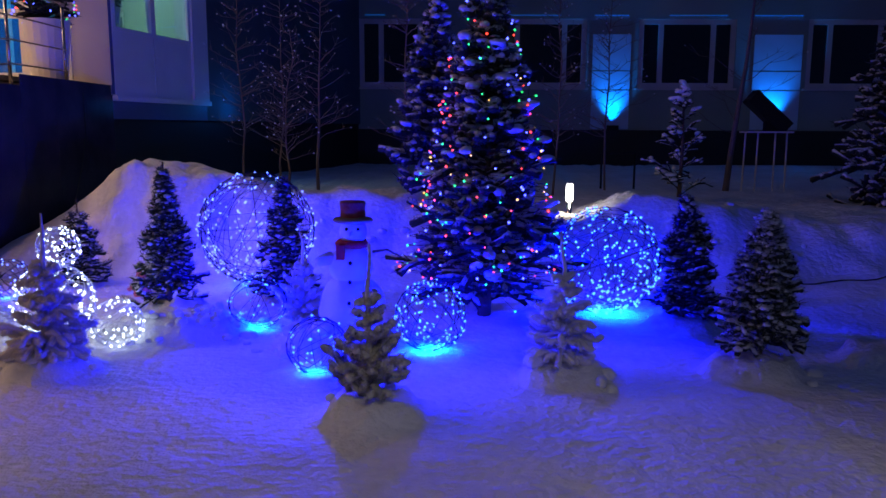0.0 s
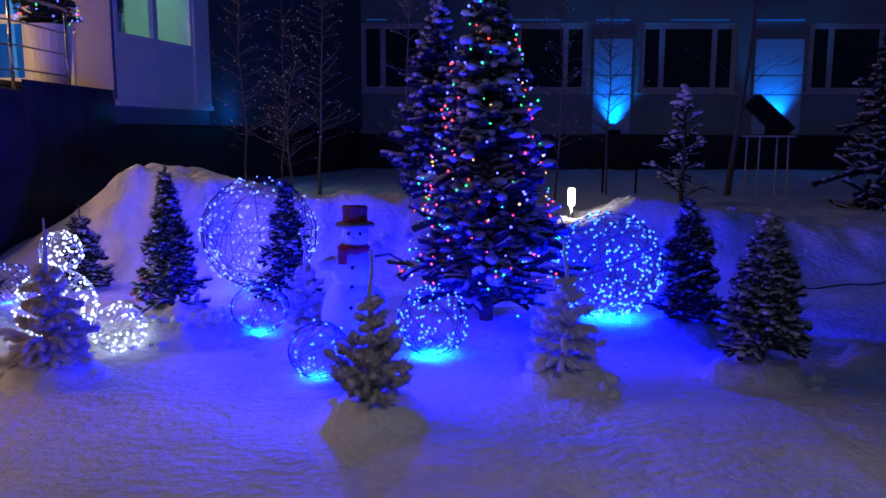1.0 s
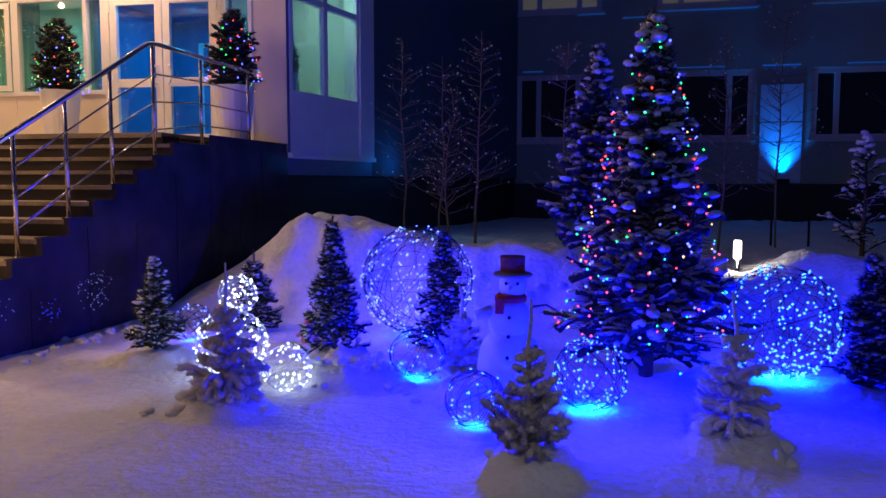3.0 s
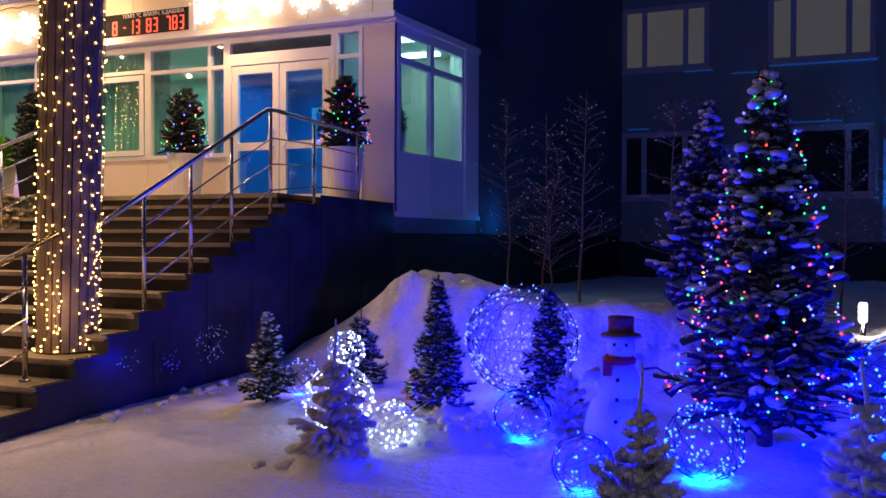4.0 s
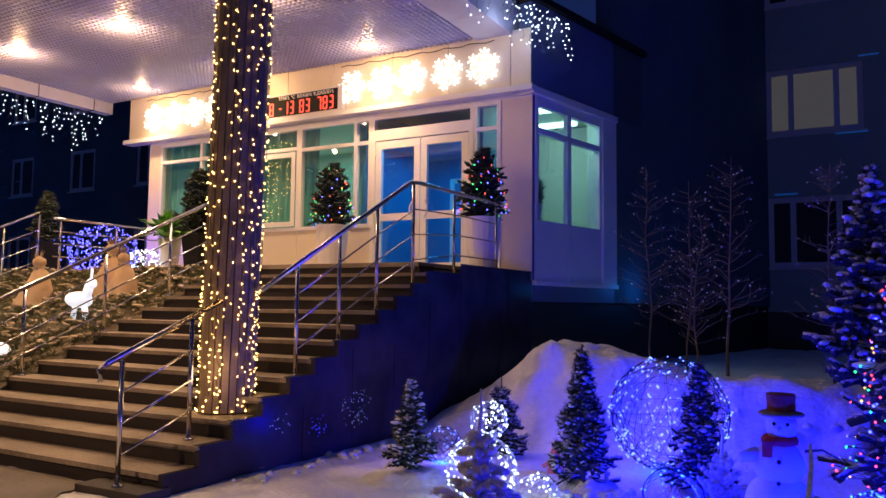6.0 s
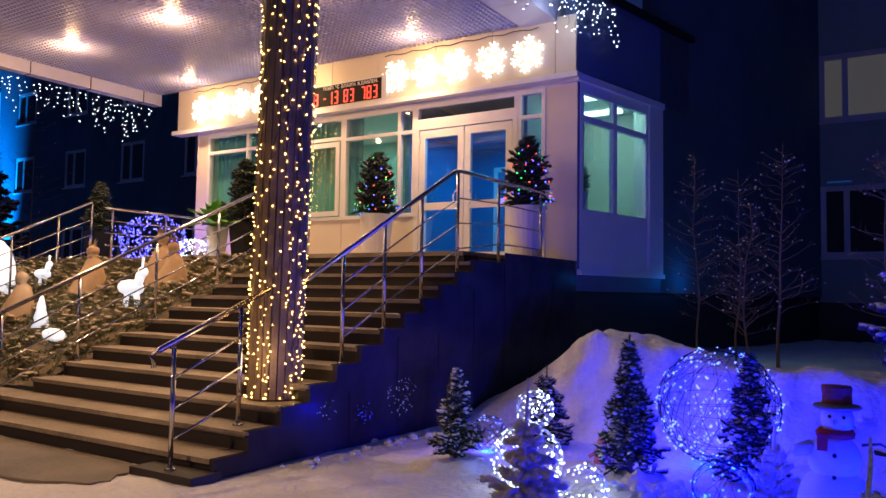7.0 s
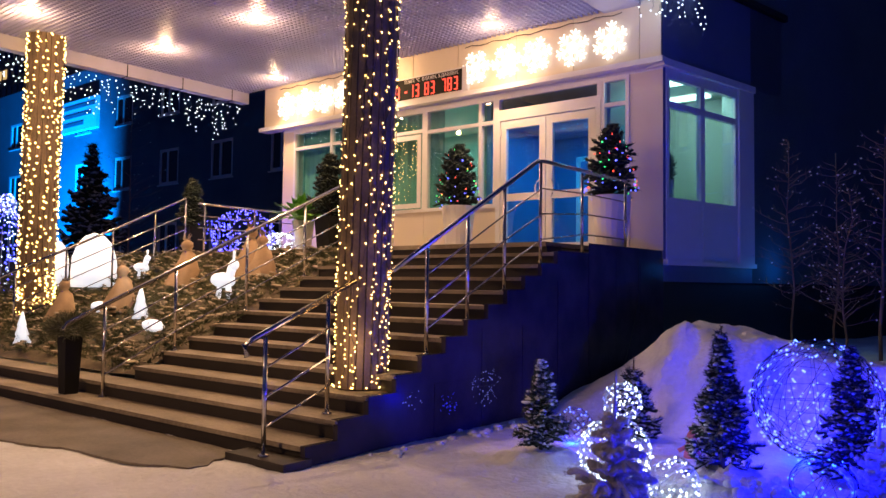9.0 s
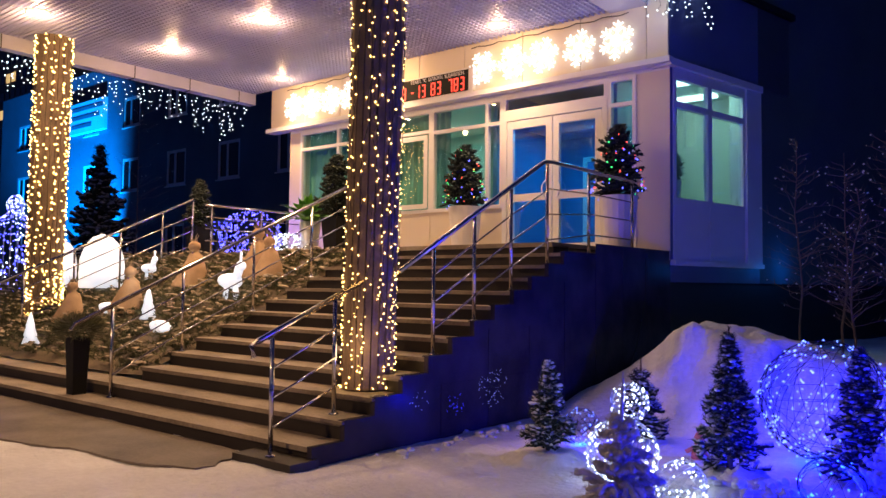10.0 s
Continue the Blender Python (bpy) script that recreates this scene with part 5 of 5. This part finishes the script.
for i in range(70):
    a, e = rnd.uniform(0, 6.28), rnd.uniform(0.2, 1.3)
    d = Vector((math.cos(a) * math.cos(e), math.sin(a) * math.cos(e), math.sin(e)))
    s = d.cross(Vector((0, 0, 1))).normalized() * 0.11
    p0, p1, p2 = Vector((0, 0, 0.70)), Vector((0, 0, 0.72)) + d * rnd.uniform(0.35, 0.5), Vector((0, 0, 0.60)) + d * rnd.uniform(0.6, 0.85)
    lv.add([p0, p1 - s, p2, p1 + s, p1 + Vector((0, 0, 0.02))], [(0, 1, 4), (1, 2, 4), (2, 3, 4), (3, 0, 4)])
part("foliage", lv, LEAF, lf, kind="stuff")
wb = thing("waste_bin", "black tapered waste bin with a bushy twig bunch by the steps", "bin", (-9.93, 4.84, RISE))
part("body", Build().lathe([(0.12, 0), (0.155, 0.72), (0.138, 0.72), (0.13, 0.66), (0.01, 0.66)], (0, 0, 0), 4, m=Matrix.Rotation(radians(45), 4, "Z")), BLACK, wb)
rows = []
for i in range(2600):
    o = Vector((rnd.gauss(0, 1), rnd.gauss(0, 1), rnd.gauss(0.2, 0.8))).normalized()
    p = Vector((0, 0, 0.84)) + Vector((o.x * 0.30, o.y * 0.30, o.z * 0.16)) * rnd.uniform(0.5, 1)
    rows.append((p, p + (o + Vector((rnd.gauss(0, .6), rnd.gauss(0, .6), 0.3))) * 0.07, 0.005))
needles(rows, FIR, wb, "twig")


# ---- icicle light curtains ----
def icicles(name, line, drops, label, seed, mat):
    rnd = random.Random(seed)
    t = thing(name, label, "string lights")
    w, bl = Build(), Build()
    w.tube(line, 0.006, 4)
    for i in range(drops):
        u = (i + rnd.random()) / drops * (len(line) - 1)
        k = min(int(u), len(line) - 2)
        p = Vector(line[k]).lerp(Vector(line[k + 1]), u - k)
        n = rnd.randint(2, 7)
        q = [p]
        for k2 in range(n):
            q.append(q[-1] + Vector((rnd.uniform(-.05, .05), rnd.uniform(-.07, .07), -rnd.uniform(0.07, 0.17))))
        w.tube(q, 0.003, 3)
        for c in q[1:]:
            if rnd.random() < 0.75:
                bl.bead(c, rnd.uniform(0.010, 0.017))
    part("cable", w, WIRE_DARK, t)
    part("bulb_string", bl, mat, t, "white bulbs", kind="stuff")


icicles("icicle_lights", [(CX0 - 0.27, 4.2, 6.20), (CX0 - 0.27, 8.0, 6.18), (CX0 - 0.27, 12.3, 6.18)], 100, "icicle string lights hanging along the canopy's edge", 101, LED_WHITE)
icicles("icicle_lights", [(CX1 + 0.78, 8.0, 6.98), (CX1 + 0.78, 12.2, 6.98), (-5.08, 12.35, 6.95), (-4.9, 13.4, 6.95)], 46, "icicle string lights hanging at the canopy's corner", 102, LED_WHITE)
icicles("icicle_lights", [(CX0, CY0 - 0.33, 6.32), (CX1, CY0 - 0.33, 6.32)], 110, "icicle string lights hanging along the canopy's front edge", 103, LED_WHITE)
lamp("icicle_glow", "POINT", (CX1 + 1.0, 11.6, 6.3), (0.75, 0.85, 1.0), 10, 0.2)


# loose lumps of snow
rnd = random.Random(111)
b = Build()
for cx, cy, sx2, sy2, n in ((-1.82, 5.93, 0.5, 0.22, 60), (-0.87, 5.55, 0.2, 0.15, 14), (-0.30, 4.23, 0.28, 0.18, 5), (0.89, 4.91, 0.28, 0.18, 8), (2.25, 5.01, 0.3, 0.2, 10), (-2.52, 4.92, 0.3, 0.18, 18), (-4.96, 6.67, 0.12, 1.2, 30), (0.95, 8.91, 2.5, 0.3, 40)):
    for _ in range(n):
        x, y = rnd.gauss(cx, sx2 * 0.7), rnd.gauss(cy, sy2 * 0.7)
        r = rnd.uniform(0.015, 0.06)
        b.ball((x, y, ground_z(x, y) + r * 0.15), r, 8, 6, 0.7, 0.8)
tagged(new("snow_lumps", b.mesh("snow_lumps", SNOW, True)), "scattered rough lumps of crusted snow", "snow lumps", kind="stuff")



def reflected_ring(y, z, r, count, mat, label, seed, spread):
    """A round patch of tiny glowing beads that imitates a reflection in the granite."""
    rnd = random.Random(seed)
    t = thing("light_reflection", label, "light net", (RX + 0.02, y, z), "dim light nets")
    wires, bl = Build(), Build()
    for k in range(6):
        a = k * math.pi / 6
        wires.tube([(0, r * math.cos(a), r * math.sin(a)), (0.004, 0, 0), (0, -r * math.cos(a), -r * math.sin(a))], 0.0015, 3)
    for _ in range(count):
        a, q = rnd.uniform(0, 6.28), r * (1 - spread * rnd.random())
        bl.bead((0.004, 1.35 * q * math.cos(a), q * math.sin(a)), rnd.uniform(0.003, 0.0075))
    part("wire", wires, WIRE_DARK, t)
    part("bulb_string", bl, mat, t, kind="stuff")


# mirror images of the garden lights, put on the wall as beads
reflected_ring(7.30, 0.46, 0.225, 70, REFLECT_WHITE, "round reflection of white bulbs in the granite wall, built of glowing beads", 131, 0.75)
reflected_ring(6.62, 0.34, 0.13, 34, REFLECT_BLUE, "small reflection of blue bulbs in the granite wall, built of glowing beads", 132, 0.9)
reflected_ring(6.02, 0.42, 0.12, 14, REFLECT_WHITE, "small sparse reflection of white bulbs in the granite wall, built of glowing beads", 133, 0.8)

ww = thing("wall_cable", "thin dark cable hanging down the granite wall", "cable")
part("wire", Build().tube([(RX + 0.02, 11.4, 2.06), (RX + 0.03, 11.38, 1.5), (RX + 0.03, 11.2, 1.0), (RX + 0.05, 10.9, 0.55), (RX + 0.1, 10.6, 0.3)], 0.006, 5), WIRE_DARK, ww)
wr = thing("potted_shrub", "dark rounded shrub behind the office window", "potted plant", tuple(M @ Vector((0.42, 0.24, 2.2))))
part("stand", Build().lathe([(0.14, 0), (0.10, 0.5), (0.13, 1.05), (0.16, 1.25)], (0, 0, 0), 14), POT, wr, smooth=True)
rows = []
rnd = random.Random(121)
for i in range(1500):
    o = Vector((rnd.gauss(0, 1), rnd.gauss(0, 1), rnd.gauss(0, 1))).normalized()
    p = Vector((0, 0, 1.45)) + Vector((o.x * 0.17, o.y * 0.17, o.z * 0.30)) * rnd.uniform(0.3, 1)
    rows.append((p, p + (o + Vector((rnd.gauss(0, .5), rnd.gauss(0, .5), 0.2))) * 0.06, 0.008))
needles(rows, NEEDLE_DARK, wr, "foliage")
